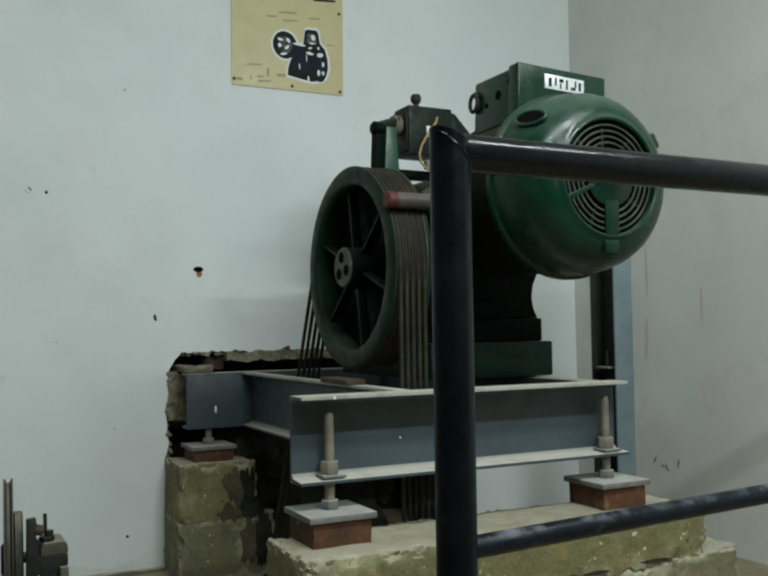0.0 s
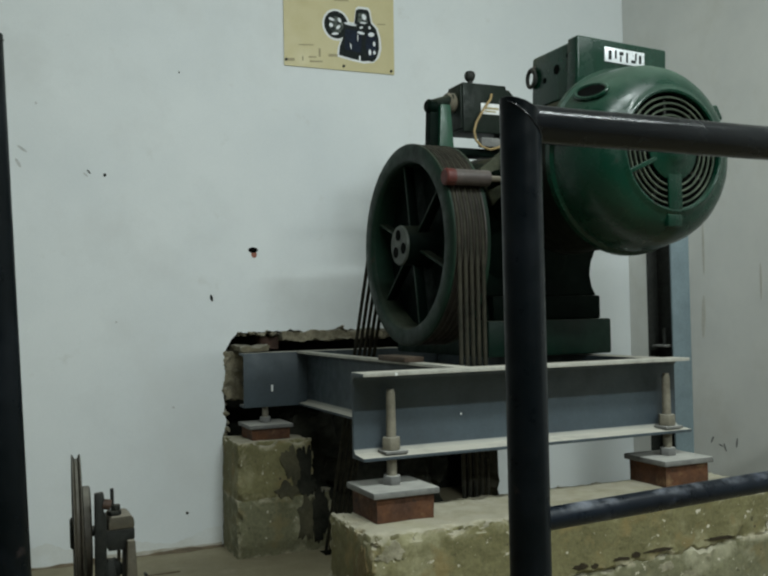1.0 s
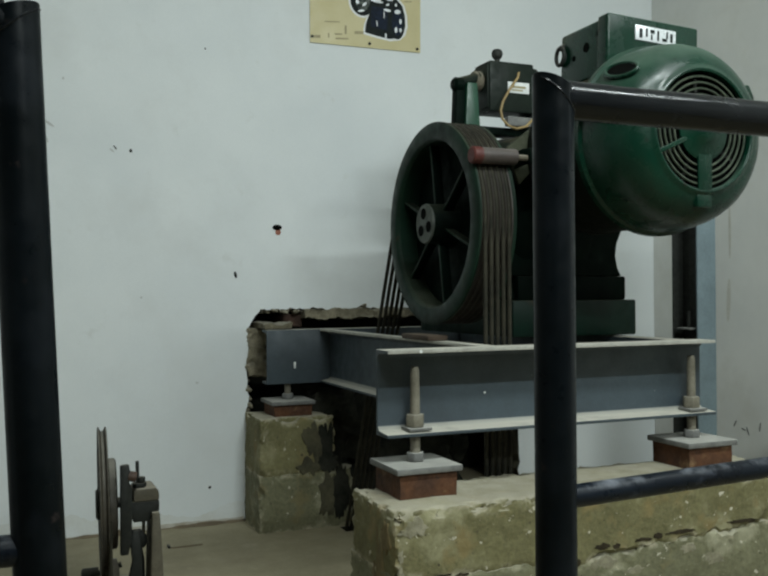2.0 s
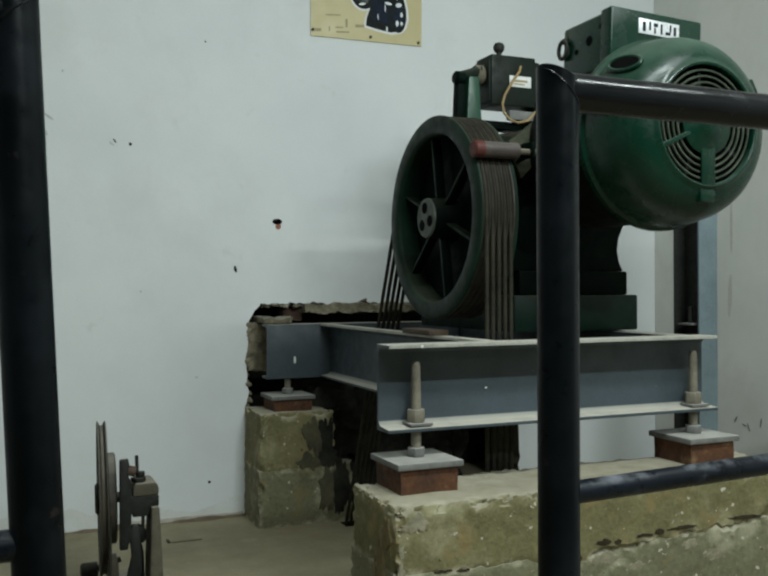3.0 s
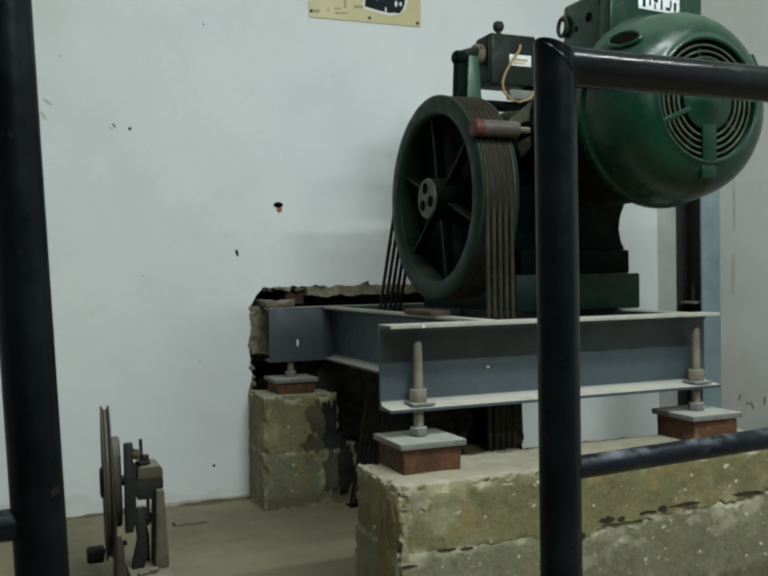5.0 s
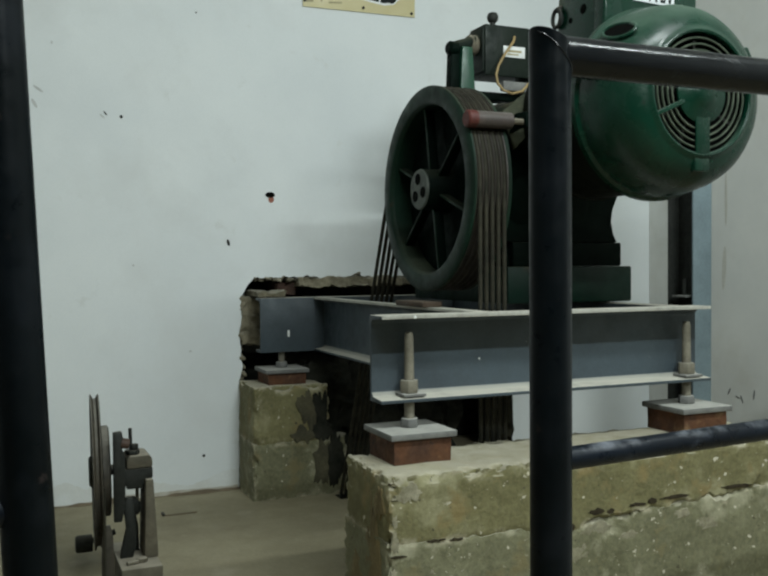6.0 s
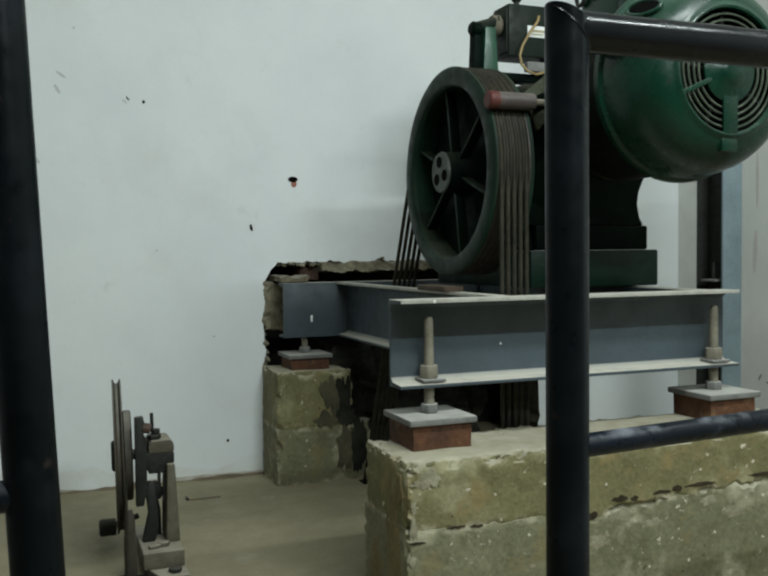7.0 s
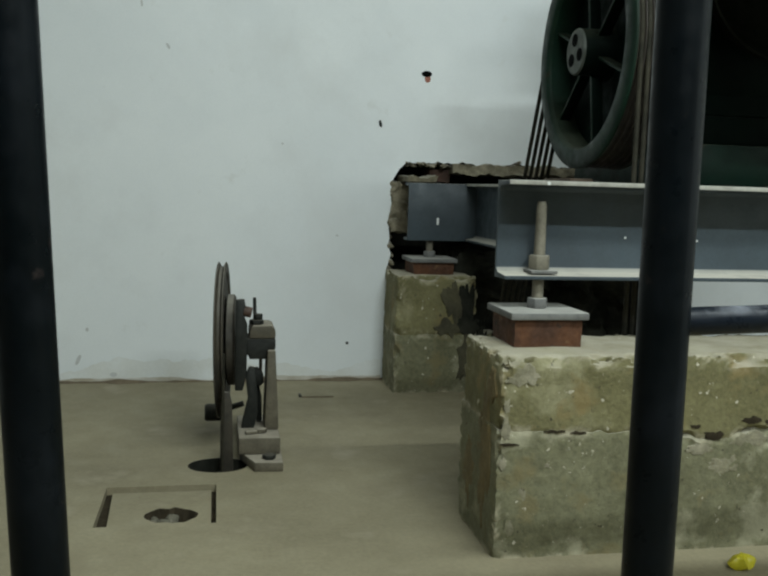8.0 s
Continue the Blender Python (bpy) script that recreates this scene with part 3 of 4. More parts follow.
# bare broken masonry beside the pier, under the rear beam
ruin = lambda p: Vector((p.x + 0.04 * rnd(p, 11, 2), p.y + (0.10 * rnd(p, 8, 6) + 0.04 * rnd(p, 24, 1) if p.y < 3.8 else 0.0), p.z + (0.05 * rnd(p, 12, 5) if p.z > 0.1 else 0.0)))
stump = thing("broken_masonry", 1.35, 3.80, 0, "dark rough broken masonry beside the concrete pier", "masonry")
part("rubble_core", lump(1.03, 1.72, 3.675, 4.05, 0.0, 0.53, 0.018, ruin), M_SOOT_SHADE, stump, smooth=30)
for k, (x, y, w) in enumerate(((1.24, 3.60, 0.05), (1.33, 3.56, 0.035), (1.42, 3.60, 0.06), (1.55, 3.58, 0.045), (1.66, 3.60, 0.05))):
    part("stone", lump(x - w, x + w, y - 0.7 * w, y + 0.7 * w, 0.0, 0.9 * w, 0.02, lambda p: Vector((p.x + 0.014 * rnd(p, 22, k), p.y + 0.014 * rnd(p, 22, k + 5), p.z * (1 + 0.4 * rnd(p, 16, k))))), M_SOOT_SHADE, stump, smooth=30)

plinth = thing("concrete_plinth", 1.30, 2.21, 0, "rough yellow-brown concrete plinth cast in two pours", "plinth")
part("lower_pour", pour(0.688, 2.08, 2.072, 2.36, 0.0, 0.272, plinth_seam, None, 0.0015, 2.0, 1.0, 0.0085), M_PIER_LOW, plinth, smooth=30)
part("upper_pour", pour(0.690, 1.94, 2.072, 2.355, 0.2725, 0.434, None, plinth_seam, 0.0, 7.0, 1.2, 0.0085), M_PIER, plinth, smooth=30)


def patch(x, z, w, h, seed, material, name, label, face="y", at=2.072, owner=plinth, proud=0.0018):
    """A thin ragged skin of mortar, stain or painted pit shade on a vertical face."""
    n = 44
    bm = bmesh.new()
    rings = []
    for depth, grow in ((0.004, 1.0), (-proud, 0.94), (-proud * 1.3, 0.45)):
        ring = []
        for k in range(n):
            a = k * math.tau / n
            c, d = math.cos(a), math.sin(a)
            g = grow * (1 + 0.45 * noise.noise((1.1 * c, 1.1 * d, seed)) + 0.28 * noise.noise((3.7 * c, 3.7 * d, seed + 3)) + 0.20 * noise.noise((9 * c, 9 * d, seed + 6)))
            u, v = x + w * g * c, z + h * g * d + 0.5 * h * noise.noise((2.2 * c, seed, 1.0))
            e = at + depth
            ring.append(bm.verts.new((u, e, v) if face == "y" else (e, u, v)))
        rings.append(ring)
    for p, q in zip(rings, rings[1:]):
        for k in range(n):
            bm.faces.new((p[k], p[(k + 1) % n], q[(k + 1) % n], q[k]))
    bm.faces.new(rings[-1])
    return part(name, bm, material, owner, label, smooth=60)


for x, z, w, h in ((0.740, 0.390, 0.034, 0.020), (1.205, 0.190, 0.042, 0.020), (1.150, 0.225, 0.030, 0.012), (1.268, 0.243, 0.045, 0.016), (0.706, 0.280, 0.010, 0.024), (0.702, 0.205, 0.007, 0.018), (0.705, 0.33, 0.008, 0.016), (0.748, 0.140, 0.009, 0.018), (1.66, 0.215, 0.070, 0.018), (0.724, 0.065, 0.008, 0.015), (1.37, 0.215, 0.030, 0.010), (0.80, 0.20, 0.006, 0.005), (1.02, 0.15, 0.012, 0.006), (1.55, 0.25, 0.03, 0.012)):
    patch(x, z, w, h, x * 9 + z * 31, M_PATCH, "mortar_patch", "pale mortar skin")
# flat dark patches along the seam, painted as the shade of recessed pits
for x, z, w, h in ((1.180, 0.258, 0.026, 0.010), (1.272, 0.288, 0.020, 0.011), (1.315, 0.285, 0.012, 0.008), (0.815, 0.273, 0.022, 0.003), (0.868, 0.269, 0.016, 0.003), (0.715, 0.247, 0.020, 0.0028), (1.53, 0.300, 0.045, 0.005), (1.135, 0.278, 0.014, 0.004), (1.74, 0.305, 0.05, 0.005), (1.40, 0.292, 0.03, 0.004), (1.45, 0.296, 0.014, 0.008)):
    patch(x, z, w, h, x * 7 + z * 13, M_DIRT_SHADE, "seam_pit_shade", "flat dark patch painted as a shaded pit in the seam", at=2.0700, proud=0.0004)
for y, z, w, h in ((2.16, 0.20, 0.045, 0.15), (2.27, 0.12, 0.040, 0.09), (2.12, 0.36, 0.025, 0.035)):
    patch(y, z, w, h, y * 7 + z, M_OCHRE, "rust_stain", "ochre rust-stained skin", "x", 0.689)
pier = thing("concrete_pier", 0.94, 3.71, 0, "rough brown concrete pier in two pours against the wall", "pier")
part("lower_pour", pour(0.775, 1.165, 3.592, 3.838, 0.0, 0.228, pier_seam, None, 0.001, 12.0, 1.4, 0.011, 0.07), M_PIER_LOW, pier, smooth=30)
part("upper_pour", pour(0.777, 1.085, 3.592, 3.838, 0.2285, 0.450, None, pier_seam, 0.0, 15.0, 1.8, 0.011, 0.06), M_PIER, pier, smooth=30)
for x, z, w, h, m, proud in ((1.005, 0.350, 0.050, 0.080, M_SMOKED, 0.0022), (1.075, 0.130, 0.055, 0.100, M_SMOKED, 0.0022), (0.990, 0.250, 0.055, 0.035, M_SMOKED, 0.0022), (1.052, 0.355, 0.034, 0.085, M_SOOT_SHADE, 0.0034), (1.120, 0.140, 0.042, 0.110, M_SOOT_SHADE, 0.0034), (1.060, 0.262, 0.042, 0.040, M_SOOT_SHADE, 0.0034)):
    patch(x, z, w, h, x * 5 + z * 17, m, "soot_stain", "sooty dark stain", at=3.5905, owner=pier, proud=proud)


# ---- steel support frame ----
def channel(length, h, w, web, flange, open_to):
    """Outline (across, up) of a rolled channel; open_to +1 or -1."""
    r = 0.010
    pts = [(0, 0), (w, 0), (w, flange * 0.8), (web + r, flange * 1.15), (web, flange * 1.15 + r), (web, h - flange * 1.15 - r), (web + r, h - flange * 1.15), (w, h - flange * 0.8), (w, h), (0, h)]
    return [(open_to * a, b) for a, b in pts]


BZ, BH = 0.578, 0.219
frame_ob = thing("machine_support_frame", 1.25, 2.95, BZ, "blue-grey painted steel channel frame, dusty on top", "steel frame")
part("front_beam", prism([(2.295 + a, BZ + b) for a, b in channel(0, BH, 0.075, 0.009, 0.011, -1)], 0.738, 1.79, "x", 0.0015), M_BLUE, frame_ob)
part("rear_beam", prism([(3.665 + a, BZ - 0.002 + b) for a, b in channel(0, BH, 0.075, 0.009, 0.011, 1)], 0.829, 2.02, "x", 0.0015), M_BLUE, frame_ob)
part("cross_beam", prism([(1.105 + a, BZ - 0.002 + b) for a, b in channel(0, BH, 0.050, 0.009, 0.011, -1)], 2.298, 3.662, "y", 0.0015), M_BLUE, frame_ob)
part("cross_beam", prism([(1.700 + a, BZ - 0.002 + b) for a, b in channel(0, BH, 0.075, 0.009, 0.011, 1)], 2.298, 3.662, "y", 0.0015), M_BLUE, frame_ob)
part("dusty_edge", box(0.740, 1.788, 2.2180, 2.2196, BZ + BH - 0.0088, BZ + BH + 0.0012, 0.0005), M_EDGE, frame_ob, "dust-caked worn flange edge")
part("dusty_edge", box(1.0530, 1.0546, 2.30, 3.66, BZ + BH - 0.0098, BZ + BH - 0.001, 0.0005), M_EDGE, frame_ob, "dust-caked worn flange edge")
for x, z in ((1.05, 0.672), (0.83, 0.795), (1.232, 0.668)):
    part("paint_fleck", lathe([(2.2835, 0.0), (2.2835, 0.0026), (2.2862, 0.003), (2.2862, 0.0)], (x, 0, z), "y", 10) if z < 0.79 else lathe([(2.2166, 0.0), (2.2166, 0.004), (2.2180, 0.0045), (2.2180, 0.0)], (x, 0, z - 0.003), "y", 10), M_WHITE, frame_ob, "white paint fleck")
part("paint_drip", box(0.940, 0.949, 3.6605, 3.6645, 0.637, 0.664, 0.002), M_WHITE, frame_ob, "white paint drip")


packing = thing("mortar_packing", 0.83, 3.74, 0.59, "crumbling brown mortar packed round the rear beam end", "mortar")
rough = lambda p: Vector((p.x + 0.014 * rnd(p, 26, 4) + 0.008 * rnd(p, 70, 4), p.y + 0.018 * rnd(p, 20, 6) + 0.008 * rnd(p, 60, 2), p.z + 0.012 * rnd(p, 24, 9)))
crumbly = lambda p: rough(p) + Vector((0.012 * rnd(p, 14, 3), 0.0, 0.010 * rnd(p, 45, 8)))
part("side_fill", lump(0.792, 0.90, 3.822, 3.95, 0.60, 0.795, 0.008, crumbly), M_LEDGE, packing, smooth=30)
part("top_fill", lump(0.832, 0.945, 3.690, 3.92, 0.7995, 0.818, 0.008, lambda p: p + Vector((0.010 * rnd(p, 26, 4), 0.010 * rnd(p, 20, 6), (0.012 * rnd(p, 24, 9) + 0.006 * rnd(p, 60, 1)) if p.z > 0.80 else 0.0))), M_LEDGE, packing, smooth=30)
part("crumbling_ledge", lump(1.035, 1.78, 3.806, 3.95, 0.838, 0.874, 0.009, lambda p: p + Vector((0.010 * rnd(p, 20, 2), 0.016 * rnd(p, 16, 6) + 0.010 * rnd(p, 55, 2), 0.014 * rnd(p, 13, 9) + 0.008 * rnd(p, 50, 4)))), M_LEDGE, packing, "pale dusty broken mortar ledge", smooth=30)
part("bare_brick", lump(0.955, 1.045, 3.86, 3.98, 0.802, 0.850, 0.010, rough), M_OLDBRICK, packing, "sooty red brick", smooth=30)


def mounting_pad(x, y, z, beam_low, stud_top, tall):
    low = 0.060 if tall else 0.044
    ob = thing("mounting_pad", x, y, z, "orange-brown resilient pad under a dusty steel plate with a levelling stud", "mounting pad", "pads under the frame")
    part("pad", lump(x - 0.078, x + 0.078, y - 0.078, y + 0.078, z, z + low, 0.013, lambda p: Vector((p.x + 0.002 * rnd(p, 30, 3), p.y + 0.002 * rnd(p, 30, 5), p.z))), M_RUBBER, ob, "orange-brown rubber block")
    part("plate", box(x - 0.090, x + 0.090, y - 0.090, y + 0.090, z + low + 0.001, z + low + 0.017, 0.003), M_PLATE, ob)
    part("stud", lathe([(0, 0), (0, 0.013), (beam_low - z - low - 0.017 + 0.05, 0.013), (stud_top - z - low - 0.017 - 0.012, 0.0115), (stud_top - z - low - 0.017, 0.009), (stud_top - z - low - 0.017, 0)], (x, y, z + low + 0.017), "z", 20), M_STUD, ob)
    part("lower_nut", hexnut(x, y, z + low + 0.018, 0.024, 0.022), M_PLATE, ob)
    if tall:
        part("washer", box(x - 0.028, x + 0.034, y - 0.030, y + 0.024, beam_low + 0.013, beam_low + 0.020, 0.001), M_PLATE, ob)
        part("upper_nut", hexnut(x, y, beam_low + 0.021, 0.025, 0.032), M_STUD, ob)
    return ob


mounting_pad(0.829, 2.254, 0.434, BZ, 0.752, True)
mounting_pad(1.727, 2.254, 0.434, BZ, 0.752, True)
mounting_pad(0.925, 3.700, 0.450, BZ - 0.002, 0.63, False)

# timber packing under the drive wheel
plank = thing("timber_packing", 1.068, 2.70, 0.795, "short dirty timber offcut lying on the cross beam", "timber")
part("board", box(1.035, 1.101, 2.60, 2.80, 0.7955, 0.812, 0.003), M_WOOD, plank)


# ---- traction machine ----
machine = thing("traction_machine", 1.50, 2.75, 0.80, "dark green lift hoist with large motor and grooved rope wheel", "hoist machine")
part("bed_plate", box(1.315, 1.787, 2.575, 3.25, 0.800, 0.915, 0.006), M_BED, machine)
# foot, pedestal and wheel case take the green darkened for shade
part("foot_block", box(1.34, 1.753, 2.585, 3.15, 0.9155, 0.992, 0.006), M_SHADED_GREEN, machine)
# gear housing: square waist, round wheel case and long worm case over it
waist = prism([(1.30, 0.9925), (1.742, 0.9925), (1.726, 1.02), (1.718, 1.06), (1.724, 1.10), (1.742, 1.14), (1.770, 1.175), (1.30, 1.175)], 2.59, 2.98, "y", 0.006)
part("gear_pedestal", waist, M_SHADED_GREEN, machine)
part("wheel_case", lathe([(1.29, 0), (1.29, 0.10), (1.30, 0.20), (1.33, 0.245), (1.36, 0.255), (1.58, 0.255), (1.61, 0.245), (1.64, 0.18), (1.65, 0.0)], (0, 2.80, 1.19), "x", 48), M_SHADED_GREEN, machine)
part("worm_case", lathe([(2.46, 0), (2.46, 0.20), (2.50, 0.20), (2.51, 0.15), (2.62, 0.13), (2.95, 0.13), (2.96, 0.0)], (1.55, 0, 1.36), "y", 40), M_GRIME_SHADE, machine)
part("bearing_housing", lathe([(1.205, 0.0), (1.205, 0.075), (1.22, 0.09), (1.30, 0.12), (1.30, 0.0)], (0, 2.70, 1.157), "x", 32), M_SHADED_GREEN, machine)
part("bearing_leg", prism([(2.60, 0.918), (2.82, 0.918), (2.77, 1.14), (2.65, 1.14)], 1.318, 1.338, "x", 0.004), M_SHADED_GREEN, machine)

part("end_plate", prism([(1.238, 1.372), (1.280, 1.402), (1.335, 1.445), (1.42, 1.465), (1.42, 1.335), (1.330, 1.312), (1.280, 1.262)], 2.474, 2.492, "y", 0.004), M_FLANGE, machine, "dusty olive end plate")

# rope wheel
SX, SY, SZ = 1.090, 2.700, 1.157
SPOKE_TURN = 50
prof = [(0.014, 0.258), (0.003, 0.263), (0.0, 0.268), (0.0, 0.309), (0.006, 0.317), (0.012, 0.317)]
grooves = [(0.0122, 0.300), (0.0122, 0.3155)]
for k in range(5):
    c = 0.0235 + 0.0195 * k
    grooves += [(c - 0.0085, 0.3145), (c - 0.005, 0.306), (c, 0.3035), (c + 0.005, 0.306), (c + 0.0085, 0.3145)]
grooves += [(0.1138, 0.3155), (0.1138, 0.300), (0.0122, 0.300)]
prof += [(0.012, 0.300), (0.114, 0.300)]
prof += [(0.114, 0.317), (0.124, 0.317), (0.126, 0.313), (0.126, 0.262), (0.116, 0.258), (0.014, 0.258)]
wheel = part("rope_wheel", lathe([(SX + a, r) for a, r in prof], (0, SY, SZ), "x", 96), M_OLIVE, machine, "grimy green grooved rope wheel")
part("groove_band", lathe([(SX + a, r) for a, r in grooves], (0, SY, SZ), "x", 96), M_GREASE, wheel, "greasy brown rope grooves")
part("web_ring", lathe([(SX + 0.075, 0.06), (SX + 0.075, 0.258), (SX + 0.090, 0.258), (SX + 0.090, 0.06), (SX + 0.075, 0.06)], (0, SY, SZ), "x", 64), M_SHADED_GREEN, wheel)
part("hub", lathe([(SX - 0.012, 0), (SX - 0.012, 0.060), (SX - 0.006, 0.062), (SX + 0.05, 0.064), (SX + 0.09, 0.085), (SX + 0.115, 0.085), (SX + 0.115, 0)], (0, SY, SZ), "x", 40), M_SHADED_GREEN, wheel)
for k in range(6):
    bm = box(SX + 0.024, SX + 0.058, -0.004, 0.004, 0.052, 0.260, 0.0025)
    # lighter front face, near-black flanks: the spoke's shading is put into two colours
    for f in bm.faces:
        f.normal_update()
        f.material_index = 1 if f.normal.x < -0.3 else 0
    bm.transform(Matrix.Translation((0, SY, SZ)) @ Matrix.Rotation(radians(SPOKE_TURN + 60 * k), 4, "X"))
    part("spoke", bm, [M_SHADED_GREEN, M_OLIVE], wheel)
part("hub_cap", lathe([(SX - 0.018, 0), (SX - 0.018, 0.060), (SX - 0.0125, 0.063), (SX - 0.0125, 0)], (0, SY, SZ), "x", 36), M_HUB, wheel, "dusty grey-green hub cap")
for k in range(3):
    a = radians(80 + 120 * k)
    # solid black discs painted as the shaded holes of the cap
    part("hub_hole_shade", rod((SX - 0.0195, SY + 0.032 * math.cos(a), SZ + 0.032 * math.sin(a)), (SX - 0.017, SY + 0.032 * math.cos(a), SZ + 0.032 * math.sin(a)), 0.0175, 16), M_HOLLOW_SHADE, wheel)
part("shaft", rod((SX + 0.10, SY, SZ), (1.31, SY, SZ), 0.05, 24), M_IRON, machine)

# rope guard roller
guard = part("rope_guard", rod((1.10, 2.405, 1.331), (1.222, 2.405, 1.331), 0.0235, 24), M_ROLLER, machine, "worn grey-brown roller with a red end")
part("end_cap", lathe([(1.078, 0), (1.078, 0.020), (1.082, 0.0245), (1.108, 0.0245), (1.108, 0)], (0, 2.405, 1.331), "x", 24), M_RED, guard, "faded red end cap")
part("spindle", rod((1.22, 2.405, 1.331), (1.30, 2.405, 1.331), 0.009, 12), M_CASTING, guard)
part("guard_bracket", prism([(2.385, 1.315), (2.43, 1.315), (2.66, 1.28), (2.66, 1.34), (2.43, 1.362), (2.385, 1.358)], 1.262, 1.272, "x", 0.002), M_SHADED_GREEN, machine)

# motor
MX, MZ = 1.550, 1.362
motor = part("motor", lathe([(2.47, 0), (2.47, 0.245), (2.445, 0.245), (2.44, 0.240), (2.19, 0.240), (2.19, 0.0)][::-1], (MX, 0, MZ), "y", 64), M_GRIME_SHADE, machine, "grimy motor body, darkened for shade, with a glossy green fan cover")
part("fan_cover", lathe([(2.208, 0.242), (2.208, 0.262), (2.203, 0.2665), (2.184, 0.2665), (2.177, 0.2575), (2.16, 0.257), (2.12, 0.254), (2.08, 0.246), (2.05, 0.234), (2.028, 0.217), (2.014, 0.198), (2.006, 0.180), (2.003, 0.170), (1.998, 0.166), (1.996, 0.161), (1.998, 0.156), (2.006, 0.154), (2.02, 0.158)], (MX, 0, MZ), "y", 72), M_GREEN, motor, "domed green fan cover")
# a flat black disc gives the grille its depth shade by colour
part("fan_backing", lathe([(2.070, 0), (2.070, 0.19), (2.068, 0.19), (2.068, 0)], (MX, 0, MZ), "y", 40), M_HOLLOW_SHADE, motor, "black disc painted as the shaded hollow behind the grille")
for r in (0.094, 0.110, 0.126, 0.142):
    bm = bmesh.new()
    tube([(MX + r * math.cos(a), 2.006 + 0.0015 * noise.noise((a, r * 40, 0)), MZ + r * math.sin(a)) for a in (k * math.tau / 56 for k in range(57))], 0.0031, 6, bm)
    part("grille_ring", bm, M_TAN, motor, "dusty bright wire ring")
bm = bmesh.new()
for j in range(9):
    own = box(-0.004, 0.004, 2.03, 2.034, 0.03, 0.14, 0.0)
    own.transform(Matrix.Translation((MX, 0, MZ)) @ Matrix.Rotation(radians(40 * j), 4, "Y"))
    join(bm, own)
part("fan", bm, M_IRON, motor, "dark fan blades")
for ang, w in ((180, 0.046), (-113, 0.012), (66, 0.012)):
    bm = box(-w / 2, w / 2, 1.997, 2.003, 0.02, 0.160, 0.002)
    bm.transform(Matrix.Translation((MX, 0, MZ)) @ Matrix.Rotation(radians(ang), 4, "Y"))
    part("grille_arm", bm, M_GREEN, motor)
part("boss", lathe([(1.978, 0), (1.980, 0.022), (1.986, 0.036), (1.994, 0.046), (1.998, 0.072), (2.002, 0.079), (2.008, 0.079), (2.008, 0.0)], (MX, 0, MZ), "y", 32), M_GREEN, motor)
bm = box(-0.024, 0.024, 2.000, 2.03, -0.202, -0.170, 0.003)
bm.transform(Matrix.Translation((MX, 0, MZ)) @ Matrix.Rotation(radians(0), 4, "Y"))
part("cover_tab", bm, M_GREEN, motor)
for ang in (61, -75):
    bm = box(-0.024, 0.024, 2.085, 2.16, 0.235, 0.290, 0.007)
    bm.transform(Matrix.Translation((MX, 0, MZ)) @ Matrix.Rotation(radians(ang), 4, "Y"))
    part("cover_lug", bm, M_GREEN, motor)
# a black lens on the cover, shade of a pocket by colour alone
bm = lathe([(-0.010, 0), (-0.010, 0.6), (0.006, 1.0), (0.008, 0.0)], (0, 0, 0), "z", 24)
bm.transform(Matrix.Translation((MX, 0, MZ)) @ Matrix.Rotation(radians(-50), 4, "Y") @ Matrix.Translation((0, 2.092, 0.2475)) @ Matrix.Rotation(radians(13), 4, "X") @ Matrix.Diagonal((0.026, 0.050, 1, 1)))
part("cover_vent", bm, M_HOLLOW_SHADE, motor, "black oval plug painted as a shaded pocket in the cover")
bm = tube([(0.027 * math.cos(a), 0.053 * math.sin(a), 0.004) for a in (k * math.tau / 32 for k in range(33))], 0.0055, 8)
bm.transform(Matrix.Translation((MX, 0, MZ)) @ Matrix.Rotation(radians(-50), 4, "Y") @ Matrix.Translation((0, 2.092, 0.2475)) @ Matrix.Rotation(radians(13), 4, "X"))
part("vent_lip", bm, M_GREEN, motor)
# terminal box on the motor, sitting slightly askew
BOX_TILT = Matrix.Translation((1.40, 0, 1.70)) @ Matrix.Rotation(radians(2.2), 4, "Y") @ Matrix.Translation((-1.40, 0, -1.70))


def tilted(bm):
    bm.transform(BOX_TILT)
    return bm


part("terminal_box", tilted(box(1.400, 1.690, 2.205, 2.430, 1.545, 1.706, 0.010, 3)), M_GREEN, motor)
part("lid", tilted(box(1.395, 1.712, 2.196, 2.245, 1.560, 1.712, 0.007, 3)), M_GREEN, motor)
part("nameplate", tilted(box(1.487, 1.628, 2.1925, 2.1965, 1.648, 1.690, 0.001)), M_SILVER, motor, "bright silver nameplate with dark lettering bars")
for k, (x0, w, z0, h) in enumerate(((1.500, 0.010, 1.655, 0.026), (1.522, 0.006, 1.660, 0.024), (1.538, 0.014, 1.672, 0.010), (1.540, 0.005, 1.653, 0.016), (1.562, 0.006, 1.654, 0.028), (1.580, 0.016, 1.655, 0.008), (1.594, 0.005, 1.664, 0.020), (1.608, 0.008, 1.656, 0.024))):
    part("lettering_bar", tilted(box(x0, x0 + w, 2.1912, 2.193, z0, z0 + h, 0)), M_INK, motor)
for y, z, r in ((2.30, 1.640, 0.014), (2.245, 1.668, 0.008), (2.36, 1.622, 0.008)):
    # black discs in place of shaded cable holes
    part("cable_entry", tilted(rod((1.3985, y, z), (1.402, y, z), r, 18)), M_HOLLOW_SHADE, motor)
